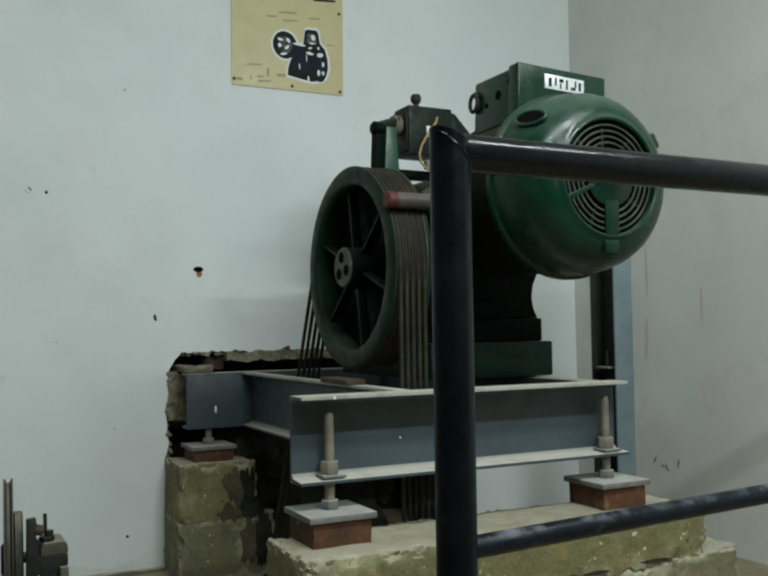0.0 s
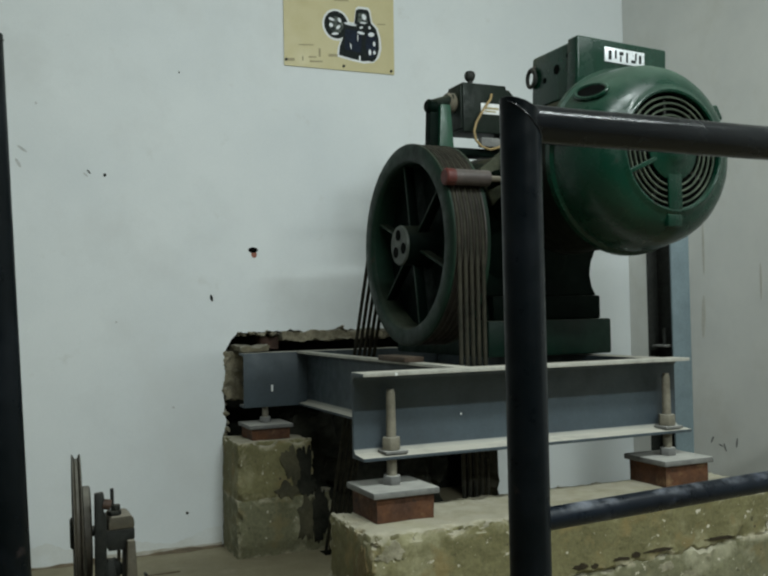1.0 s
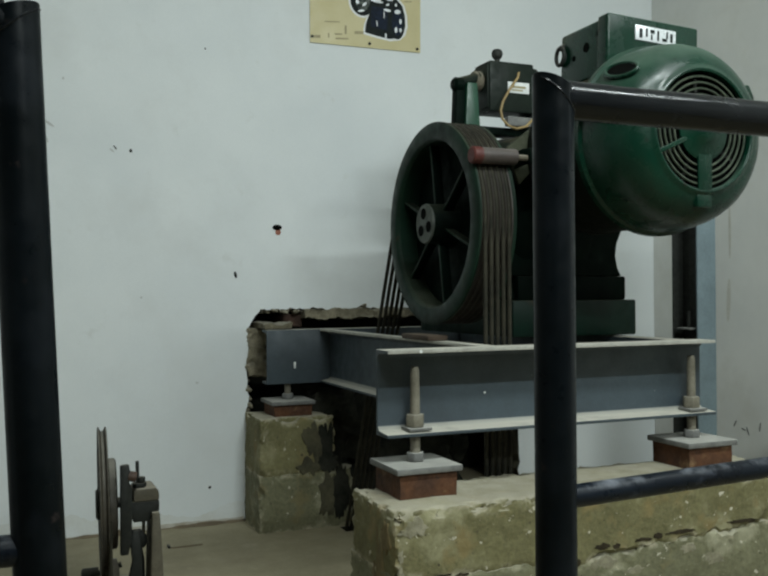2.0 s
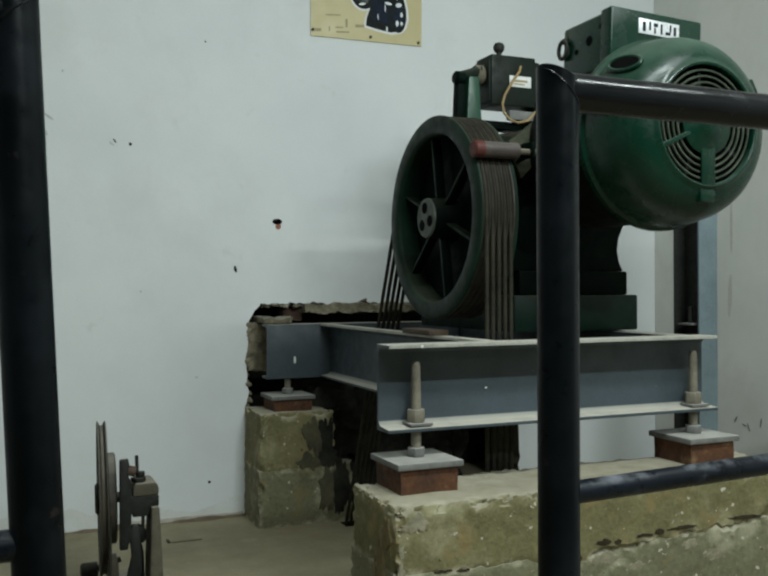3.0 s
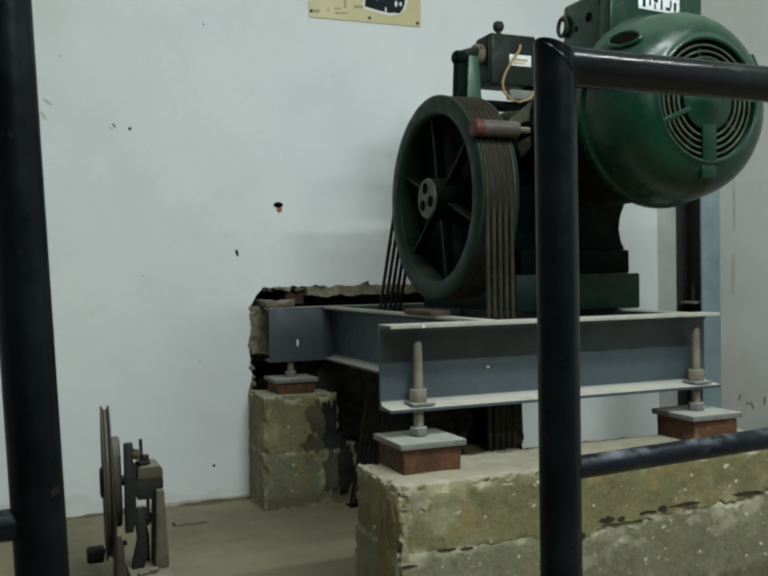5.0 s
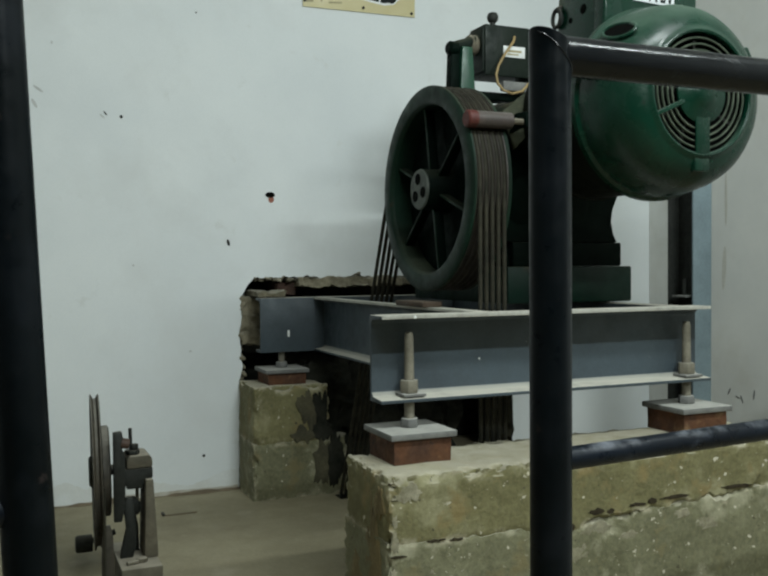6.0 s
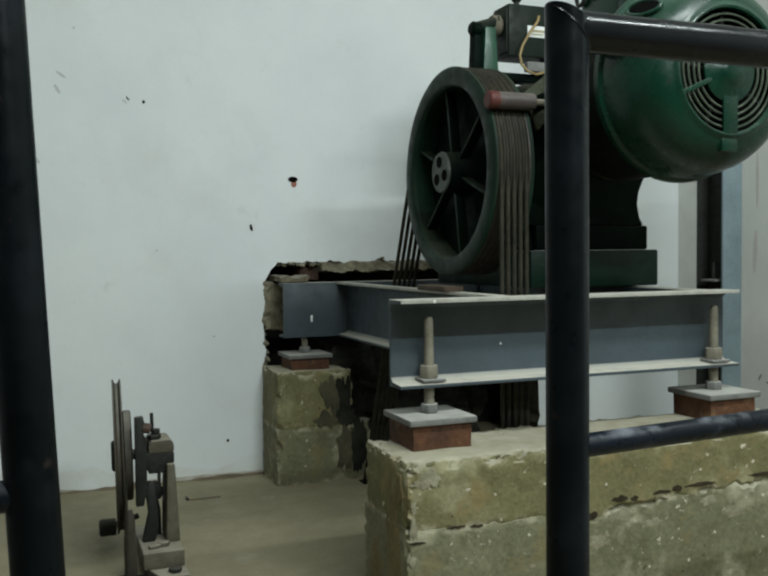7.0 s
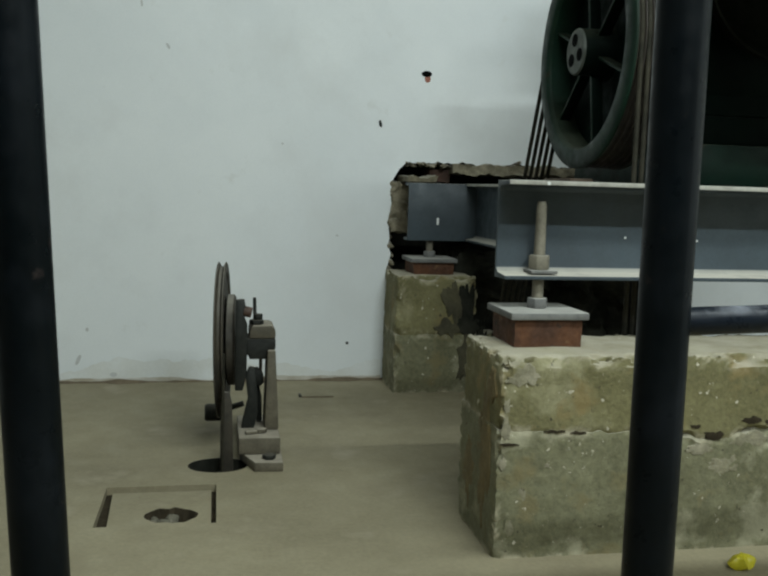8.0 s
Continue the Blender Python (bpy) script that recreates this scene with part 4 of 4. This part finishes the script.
part("lifting_eye", tilted(tube([(1.392, 2.42 + 0.020 * math.cos(a), 1.642 + 0.026 * math.sin(a)) for a in (k * math.tau / 24 for k in range(25))], 0.006, 8)), M_IRON, motor)
part("eye_stem", tilted(rod((1.392, 2.415, 1.664), (1.41, 2.415, 1.676), 0.010, 10)), M_IRON, motor)

# brake over the far end of the worm shaft
brake = part("brake", box(1.482, 1.668, 3.000, 3.115, 1.602, 1.785, 0.006), M_BRAKE, machine, "dark brake magnet box")
part("box_side", box(1.474, 1.4815, 3.004, 3.108, 1.615, 1.770, 0.002), M_BRAKE, brake)
part("side_cover", prism([(1.669, 1.60), (1.770, 1.60), (1.770, 1.705), (1.700, 1.778), (1.669, 1.782)], 3.03, 3.10, "y", 0.004), M_BRAKE, brake)
part("brake_label", box(1.556, 1.646, 2.997, 3.0015, 1.672, 1.712, 0.0005), M_WHITE, brake, "small white paper label")
part("label_bar", box(1.572, 1.630, 2.9955, 2.9975, 1.690, 1.698, 0), M_TEXT, brake)
part("label_bar", box(1.572, 1.618, 2.9955, 2.9975, 1.680, 1.685, 0), M_TEXT, brake)
part("release_knob", lathe([(1.786, 0.010), (1.798, 0.010), (1.800, 0.014), (1.808, 0.019), (1.820, 0.021), (1.832, 0.016), (1.838, 0.0)], (1.530, 3.03, 0), "z", 20), M_IRON, brake)
part("brake_arm", prism([(1.340, 1.45), (1.379, 1.45), (1.386, 1.70), (1.352, 1.70)], 3.006, 3.045, "y", 0.003), M_SHADED_GREEN, brake)
part("brake_arm", prism([(1.374, 1.44), (1.446, 1.44), (1.434, 1.60), (1.428, 1.695), (1.388, 1.695)], 2.994, 3.030, "y", 0.004), M_BRIGHT, brake, "brighter green brake arm")
part("brake_link", rod((1.352, 3.02, 1.688), (1.485, 3.05, 1.735), 0.021, 16), M_BRAKE, brake)
part("link_end", lathe([(-0.022, 0), (-0.022, 0.018), (-0.014, 0.026), (0.014, 0.026), (0.022, 0.018), (0.022, 0)], (1.362, 3.02, 1.688), "x", 20), M_SHADED_GREEN, brake)
part("spring", lathe([(1.44, 0.0), (1.44, 0.034), (1.448, 0.038), (1.456, 0.034), (1.464, 0.038), (1.472, 0.034), (1.48, 0.0)], (0, 3.055, 1.715), "x", 24), M_CASTING, brake)
part("brake_drum", lathe([(2.965, 0), (2.965, 0.135), (2.97, 0.14), (3.09, 0.14), (3.095, 0.135), (3.095, 0)], (1.55, 0, 1.36), "y", 40), M_IRON, machine)
part("brake_stand", box(1.36, 1.46, 3.0, 3.09, 0.998, 1.46, 0.006), M_SHADED_GREEN, machine)
part("brake_stand", box(1.66, 1.73, 3.0, 3.09, 0.998, 1.62, 0.006), M_SHADED_GREEN, machine)
part("brake_crossbar", box(1.44, 1.70, 3.01, 3.07, 1.515, 1.545, 0.004), M_SHADED_GREEN, machine)
pts = [(1.594, 2.985, 1.744), (1.584, 2.975, 1.724), (1.558, 2.965, 1.694), (1.532, 2.958, 1.662), (1.510, 2.955, 1.628), (1.500, 2.955, 1.595), (1.506, 2.955, 1.564), (1.530, 2.955, 1.541), (1.565, 2.955, 1.532), (1.61, 2.96, 1.545), (1.65, 2.975, 1.580)]
part("brake_cable", tube(pts, 0.0046, 8), M_CABLE, brake, "dirty beige cable looping from the brake")
part("cable_shoe", box(1.540, 1.672, 2.972, 3.0, 1.546, 1.580, 0.005), M_PLATE, brake, "dusty pale terminal plate")


# ---- hoist ropes ----
def hoist_rope(k):
    x = SX + 0.0235 + 0.0195 * k
    r = 0.3095
    lean = radians(23)
    pts = [(x, SY - r, -0.35), (x, SY - r, 0.4), (x, SY - r, SZ)]
    a0, a1 = math.pi, lean
    for j in range(1, 37):
        a = a0 + (a1 - a0) * j / 36
        pts.append((x, SY + r * math.cos(a), SZ + r * math.sin(a)))
    d = (math.sin(lean), -math.cos(lean))
    y, z = pts[-1][1], pts[-1][2]
    for s in (0.5, 1.0, 1.45):
        pts.append((x, y + d[0] * s, z + d[1] * s))
    bm = tube(pts, 0.0066, 8)
    ob = link("hoist_rope", bm, M_ROPE, smooth=60)
    tagged(ob, "greasy steel hoist rope running over the grooved wheel", "wire rope", "hoist ropes")


for k in range(5):
    hoist_rope(k)

# ---- steel column by the side wall ----
column = thing("steel_column", 2.44, 3.05, 0, "pale blue-grey painted steel column standing on the floor", "steel column")
part("front_flange", box(2.424, 2.518, 2.988, 2.998, 0.012, 1.52, 0.002), M_COLUMN, column)
# web and back flange in dark iron: the column's recess shade as colour
part("web", box(2.474, 2.482, 2.9985, 3.129, 0.012, 1.52, 0.001), M_IRON, column, "web painted dark for the shade between the flanges")
part("back_flange", box(2.424, 2.518, 3.1295, 3.139, 0.012, 1.52, 0.002), M_IRON, column, "back flange painted dark for shade")
part("base_plate", box(2.378, 2.568, 2.95, 3.17, 0.0, 0.0115, 0.002), M_PLATE, column)
part("cleat", box(2.413, 2.474, 3.02, 3.10, 0.785, 0.793, 0.001), M_PLATE, column, "dusty angle cleat")
part("cleat_bolt", rod((2.443, 3.06, 0.793), (2.443, 3.06, 0.86), 0.009, 12), M_IRON, column)


# ---- guard rails ----
def guard_rail(px, py, end, top, rt_z, rt, mid, mid_end, rm, rp, lean, label):
    ob = thing("guard_rail", px, py, 0, label, "railing", "railings of the machine area")
    s = 1 if end > px else -1
    # post, cut on the slant where the rail meets it
    bm = bmesh.new()
    seg = 32
    low, high = [], []
    for k in range(seg):
        a = k * math.tau / seg
        dx, dy = rp * math.cos(a), rp * math.sin(a)
        low.append(bm.verts.new((px + dx + lean * top, py + dy, 0)))
        high.append(bm.verts.new((px + dx, py + dy, top - (s * dx + rp) / (2 * rp) * (top - rt_z - rt + 0.019))))
    for k in range(seg):
        j = (k + 1) % seg
        bm.faces.new((low[k], low[j], high[j], high[k]))
    top_face = bm.faces.new(high)
    bm.faces.new(low)
    bmesh.ops.bevel(bm, geom=list(top_face.edges), offset=0.0015, segments=1, affect="EDGES")
    part("post", bm, M_POST, ob)
    bm = bmesh.new()
    n = 40
    tube([(px + s * rp * 0.3 + (end - px - s * rp * 0.3) * k / n, py + 0.0012 * noise.noise((k * 0.7, px, 2)), rt_z + 0.0012 * noise.noise((k * 0.6, px, 5))) for k in range(n + 1)], rt, 28, bm)
    part("top_rail", bm, M_BLACK, ob)
    bm = bmesh.new()
    bead = []
    for k in range(31):
        a = math.pi * (1.12 + 0.86 * k / 30)
        bead.append((px + rp * math.cos(a), py + rp * math.sin(a), (top + rt_z - rt) / 2 - 0.004 - s * math.cos(a) * ((top - rt_z + rt) / 2 - 0.004)))
    part("weld_bead", tube(bead, 0.0016, 6, bm), M_BLACK, ob)
    mx = px + lean * (top - mid)
    part("middle_rail", rod((mx + s * rp * 0.5, py, mid), (end, py, mid_end), rm, 20), M_SCUFF, ob)
    return ob


guard_rail(0.672, 1.385, WX1, 1.288, 1.2475, 0.0310, 0.612, 0.680, 0.0185, 0.0330, 0.0, "black gloss painted pipe railing with a mitred corner post")
guard_rail(-0.123, 1.364, WX0, 1.300, 1.2715, 0.0300, 0.629, 0.629, 0.0195, 0.0313, 0.042, "black gloss painted pipe railing with a slightly leaning post")


# ---- governor on the floor ----
gov = thing("speed_governor", 0.21, 2.88, 0, "small brown cast-iron speed governor with a grooved pulley", "governor")
GX, GY, GZ, GR = 0.133, 2.985, 0.312, 0.230
TURNED = Matrix.Translation((GX, GY, GZ)) @ Matrix.Rotation(radians(-1.0), 4, "Y") @ Matrix.Rotation(radians(-4.0), 4, "Z") @ Matrix.Translation((-GX, -GY, -GZ))


def turned(bm):
    bm.transform(TURNED)
    return bm


gp = part("pulley", turned(lathe([(GX + a, r) for a, r in ((-0.009, 0.05), (-0.009, GR - 0.035), (-0.013, GR - 0.03), (-0.013, GR - 0.003), (-0.0115, GR), (-0.0095, GR), (-0.0035, GR - 0.013), (0.0035, GR - 0.013), (0.0095, GR), (0.0115, GR), (0.013, GR - 0.003), (0.013, GR - 0.03), (0.008, GR - 0.035), (0.008, 0.05), (-0.009, 0.05))], (0, GY, GZ), "x", 72)), M_PULLEY, gov)
part("pulley_hub", turned(lathe([(GX - 0.022, 0), (GX - 0.022, 0.040), (GX - 0.017, 0.046), (GX + 0.03, 0.046), (GX + 0.03, 0)], (0, GY, GZ), "x", 32)), M_IRON, gp)
part("brake_drum", turned(lathe([(GX + 0.0135, 0.0), (GX + 0.0135, 0.128), (GX + 0.017, 0.134), (GX + 0.034, 0.134), (GX + 0.038, 0.128), (GX + 0.038, 0.0)], (0, GY, GZ), "x", 48)), M_PULLEY, gov, "dusty brown drum beside the pulley")
part("axle", rod((GX + 0.03, GY, GZ), (0.262, GY, GZ), 0.016, 16), M_IRON, gov)
# the flat strap and the thin rope that drop from the pulley's near side into the floor
part("strap", prism([(0.127, -0.06), (0.164, -0.06), (0.160, 0.10), (0.157, 0.17), (0.150, 0.20), (0.136, 0.20), (0.129, 0.17), (0.126, 0.10)], 2.786, 2.794, "y", 0.002), M_PULLEY, gov, "dark brown flat iron strap")
part("governor_rope", rod((GX, GY - GR + 0.010, -0.30), (GX, GY - GR + 0.010, GZ), 0.004, 10), M_ROPE, gov, "thin greasy wire rope")
part("jaw", prism([(0.166, 0.450), (0.190, 0.452), (0.194, 0.428), (0.191, 0.400), (0.199, 0.380), (0.198, 0.240), (0.188, 0.192), (0.166, 0.192)], 2.832, 2.850, "y", 0.003), M_IRON, gov)
part("jaw_bolt", rod((0.188, 2.842, 0.418), (0.210, 2.842, 0.413), 0.015, 12), M_RUST, gov, "rust-brown bolt head")
part("cap_block", prism([(0.206, 0.336), (0.279, 0.336), (0.280, 0.352), (0.277, 0.366), (0.268, 0.373), (0.216, 0.373), (0.207, 0.360)], 2.86, 2.975, "y", 0.004), M_CASTING, gov)
part("cap_shelf", prism([(0.190, 0.298), (0.206, 0.283), (0.206, 0.276), (0.252, 0.276), (0.256, 0.300), (0.280, 0.304), (0.280, 0.335), (0.194, 0.335)], 2.862, 2.97, "y", 0.003), M_IRON, gov)
part("frame_upright", prism([(0.251, 0.0745), (0.291, 0.0745), (0.287, 0.16), (0.279, 0.3035), (0.257, 0.3035), (0.254, 0.18)], 2.845, 2.955, "y", 0.004), M_CASTING, gov)
part("adjusting_pin", rod((0.222, 2.89, 0.373), (0.220, 2.89, 0.450), 0.0052, 10), M_IRON, gov)
part("pin_nut", hexnut(0.226, 2.89, 0.3735, 0.021, 0.013), M_IRON, gov)
part("pin_collar", hexnut(0.231, 2.89, 0.387, 0.013, 0.016), M_IRON, gov)
part("side_lever", prism([(0.186, 0.0745), (0.222, 0.0745), (0.232, 0.115), (0.230, 0.19), (0.222, 0.250), (0.206, 0.252), (0.196, 0.225), (0.204, 0.16), (0.190, 0.10)], 2.868, 2.89, "y", 0.003), M_IRON, gov)
part("side_lever", prism([(0.216, 0.240), (0.232, 0.243), (0.249, 0.226), (0.250, 0.200), (0.240, 0.188), (0.224, 0.196)], 2.90, 2.925, "y", 0.003), M_IRON, gov)
part("side_lever", prism([(0.232, 0.0745), (0.248, 0.0745), (0.246, 0.15), (0.238, 0.19), (0.231, 0.185)], 2.93, 2.95, "y", 0.002), M_IRON, gov)
part("link_rod", rod((0.240, 2.91, 0.195), (0.241, 2.91, 0.278), 0.005, 10), M_CASTING, gov)
part("base_block", box(0.176, 0.291, 2.765, 2.955, 0.0265, 0.074, 0.005), M_CASTING, gov)
part("block_bolt", rod((0.196, 2.80, 0.079), (0.228, 2.81, 0.079), 0.0065, 10), M_CASTING, gov)
part("block_bolt", hexnut(0.240, 2.82, 0.0745, 0.017, 0.012), M_CASTING, gov)
part("base_plate", prism([(0.182, 2.80), (0.218, 2.695), (0.294, 2.690), (0.300, 3.20), (0.182, 3.20)], 0.001, 0.026, "z", 0.003), M_CASTING, gov)
part("base_bolt", hexnut(0.258, 2.728, 0.0265, 0.019, 0.012), M_IRON, gov)
part("counterweight", lathe([(0.080, 0), (0.080, 0.022), (0.086, 0.027), (0.130, 0.027), (0.134, 0.0)], (0, 3.13, 0.055), "x", 24), M_IRON, gov)
part("weight_arm", rod((0.110, 3.13, 0.055), (0.200, 3.12, 0.085), 0.009, 10), M_IRON, gov)


# ---- poster on the wall ----
poster = thing("wall_poster", 1.34, WY1 - 0.003, 2.03, "yellowed poster with a printed picture of a hoist machine", "poster")
PX0, PX1, PZ0, PZ1 = 1.071, 1.594, 2.025, 2.70
part("paper", prism([(PX0, PZ0 - 0.002), (PX1, PZ0 + 0.004), (PX1 + 0.004, PZ1), (PX0, PZ1)], WY1 - 0.006, WY1 - 0.003, "y"), M_PAPER, poster)


def print_shape(name, pts, layer, m):
    y = WY1 - 0.0062 - 0.0006 * layer
    part(name, prism(pts, y - 0.0004, y, "y"), m, poster)


def disc(cx, cz, rx, rz, n=28, turn=0.0):
    return [(cx + rx * math.cos(a) * math.cos(turn) - rz * math.sin(a) * math.sin(turn), cz + rx * math.cos(a) * math.sin(turn) + rz * math.sin(a) * math.cos(turn)) for a in (k * math.tau / n for k in range(n))]


U = 0.52 / 675.0


def pp(u, v):
    return (PX0 + (u - 95) * U, PZ0 + (520 + (u - 95) * 0.085 - v) * U)


def shifted(pts, du=-22, dv=8):
    return [pp(u + du, v + dv) for u, v in pts]


def blob(u, v, a, b, n=22, turn=0.0, du=-22, dv=8):
    return disc(*pp(u + du, v + dv), a * U, b * U, n, turn)


body = [(478, 262), (545, 268), (556, 190), (572, 180), (628, 184), (640, 200), (650, 262), (682, 296), (697, 350), (700, 410), (686, 455), (655, 482), (600, 488), (530, 474), (446, 452), (452, 405), (476, 340)]
print_shape("picture_margin", shifted([(566 + (u - 566) * 1.11, 345 + (v - 345) * 1.09) for u, v in body]), 0, M_WHITE)
print_shape("picture_margin", blob(432, 278, 86, 92), 0.3, M_WHITE)
print_shape("picture", shifted(body), 1, M_INK)
print_shape("picture", blob(432, 278, 74, 80), 1.3, M_INK)
print_shape("picture", blob(648, 388, 50, 102), 1.6, M_INK)
print_shape("picture_wheel", blob(648, 388, 34, 80), 2.0, M_NAVY)
print_shape("picture_case", shifted([(486, 300), (590, 312), (586, 440), (482, 420)]), 2.3, M_NAVY)
print_shape("picture_tower", shifted([(572, 205), (622, 207), (632, 262), (566, 258)]), 2.2, M_GREYINK)
print_shape("picture_dial", blob(432, 278, 44, 50), 2.1, M_GREYINK)
for u, v, a, b, tn in ((606, 228, 13, 18, 0.3), (650, 330, 20, 13, 0.2), (668, 385, 8, 15, 0), (640, 435, 9, 18, 0), (668, 436, 8, 13, 0), (404, 246, 18, 8, -0.2), (400, 280, 11, 12, 0.4), (444, 292, 17, 8, 0.7), (520, 272, 40, 8, -0.08), (585, 322, 24, 8, -0.1), (452, 250, 9, 15, 0.6), (565, 350, 3, 22, 0), (520, 400, 3, 18, 0.1), (575, 470, 5, 16, 0), (424, 330, 22, 6, 0.2), (588, 290, 12, 6, 0.4), (640, 290, 7, 9, 0), (600, 262, 22, 5, 0)):
    print_shape("picture_highlight", blob(u, v, a, b, 12, tn), 3, M_SILVER if a * b < 330 else M_WHITE)
for u, v, w, h in ((590, 2, 140, 14), (375, 92, 110, 9), (560, 118, 70, 8), (300, 118, 60, 9), (400, 138, 90, 8), (670, 272, 50, 6), (360, 455, 55, 16), (180, 402, 90, 6), (240, 470, 46, 8), (245, 495, 78, 9), (105, 482, 50, 16), (300, 425, 12, 48), (200, 470, 8, 26), (110, 8, 90, 10), (270, 5, 160, 10)):
    print_shape("text_bar", [pp(u, v), pp(u + w, v), pp(u + w, v + h), pp(u, v + h)], 1, M_TEXT if v > 10 or u < 500 else M_INK)
for u, v in ((752, 85), (752, 552), (105, 490), (452, 525)):
    x, z = pp(u, v)
    part("pin", rod((x, WY1 - 0.0115, z), (x, WY1 - 0.006, z), 0.006, 12), M_IRON, poster)

# ---- marks on the walls ----
hole = thing("wall_hole", 0.930, WY1, 1.215, "old fixing hole with red brick showing in the plaster", "wall mark")
# flat black disc, the hole's shade painted on the wall
part("hollow", prism(disc(0.921, 1.222, 0.021, 0.012, 14), WY1 - 0.002, WY1 - 0.0005, "y"), M_HOLLOW_SHADE, hole)
part("brick_patch", prism(disc(0.925, 1.203, 0.012, 0.014, 12), WY1 - 0.0016, WY1 - 0.0004, "y"), M_BRICK, hole)
bm = bmesh.new()
for x, z, a, b, r in ((0.741, 1.022, 0.006, 0.014, 0.2), (0.744, 1.015, 0.004, 0.008, 0), (0.322, 1.513, 0.006, 0.007, 0), (0.262, 1.523, 0.010, 0.003, -0.9), (0.63, 0.150, 0.006, 0.006, 0), (0.62, 1.95, 0.003, 0.004, 0)):
    prism(disc(x, z, a, b, 10, r), WY1 - 0.0018, WY1 - 0.0004, "y", bm=bm)
tagged(link("wall_marks", bm, M_IRON, smooth=0), "small dark chips and pin holes in the plaster", "wall mark", kind="stuff")
bm = bmesh.new()
for x, z, a, b, r in ((-0.165, 1.423, 0.004, 0.014, 0.1), (-0.070, 1.273, 0.005, 0.012, 0.5), (0.005, 1.545, 0.006, 0.020, 0.5), (-0.400, 0.088, 0.007, 0.022, -0.4), (-0.271, 0.030, 0.014, 0.009, 0.0), (-0.367, 0.205, 0.006, 0.008, 0.0), (0.250, 1.511, 0.012, 0.003, -0.7), (-0.209, 1.676, 0.006, 0.004, 0.0), (0.07, 1.78, 0.004, 0.006, 0.0), (0.02, 1.60, 0.022, 0.005, -0.6), (0.36, 0.93, 0.005, 0.004, 0.2), (0.58, 0.58, 0.006, 0.004, 0.0)):
    prism(disc(x, z, a, b, 10, r), WY1 - 0.0014, WY1 - 0.0004, "y", bm=bm)
tagged(link("wall_smudges", bm, M_FAINT, smooth=0), "faint grey smudges and scratches on the plaster", "wall mark", kind="stuff")
bm = bmesh.new()
for y, z, a, b, r in ((3.285, 0.342, 0.004, 0.018, 0.5), (3.21, 0.316, 0.004, 0.020, -0.4), (3.14, 0.344, 0.004, 0.022, 0.15), (3.235, 0.322, 0.014, 0.003, 0.3), (2.62, 0.46, 0.005, 0.012, 0.2)):
    prism(disc(y, z, a, b, 10, r), WX1 - 0.0018, WX1 - 0.0004, "x", bm=bm)
tagged(link("wall_scuffs", bm, M_PENCIL, smooth=0), "grey scratch marks on the grubby side wall", "wall mark", kind="stuff")

bm = bmesh.new()
for y, z, a, b, r in ((3.308, 1.22, 0.007, 0.13, 0.0), (3.318, 0.90, 0.012, 0.10, 0.05), (3.30, 1.46, 0.005, 0.10, 0.0), (2.98, 1.05, 0.006, 0.08, 0.0)):
    prism(disc(y, z, a, b, 18, r), WX1 - 0.0014, WX1 - 0.0004, "x", bm=bm)
tagged(link("wall_drips", bm, M_DRIP, smooth=0), "faint brownish drip stains on the side wall", "wall mark", kind="stuff")

# ---- yellow scrap on the floor beside the plinth ----
scrap = thing("yellow_scrap", 1.20, 1.962, 0, "small crumpled bright yellow scrap on the floor", "scrap")
bm = bmesh.new()
bmesh.ops.create_icosphere(bm, subdivisions=3, radius=1, matrix=Matrix.Translation((1.20, 1.962, 0.014)) @ Matrix.Diagonal((0.026, 0.020, 0.015, 1)))
for v in bm.verts:
    v.co += Vector((0.010 * rnd(v.co, 60, 1), 0.010 * rnd(v.co, 60, 2), 0.006 * rnd(v.co, 60, 3)))
    v.co.z = max(0.0005, v.co.z)
part("wrap", bm, M_YELLOW, scrap)
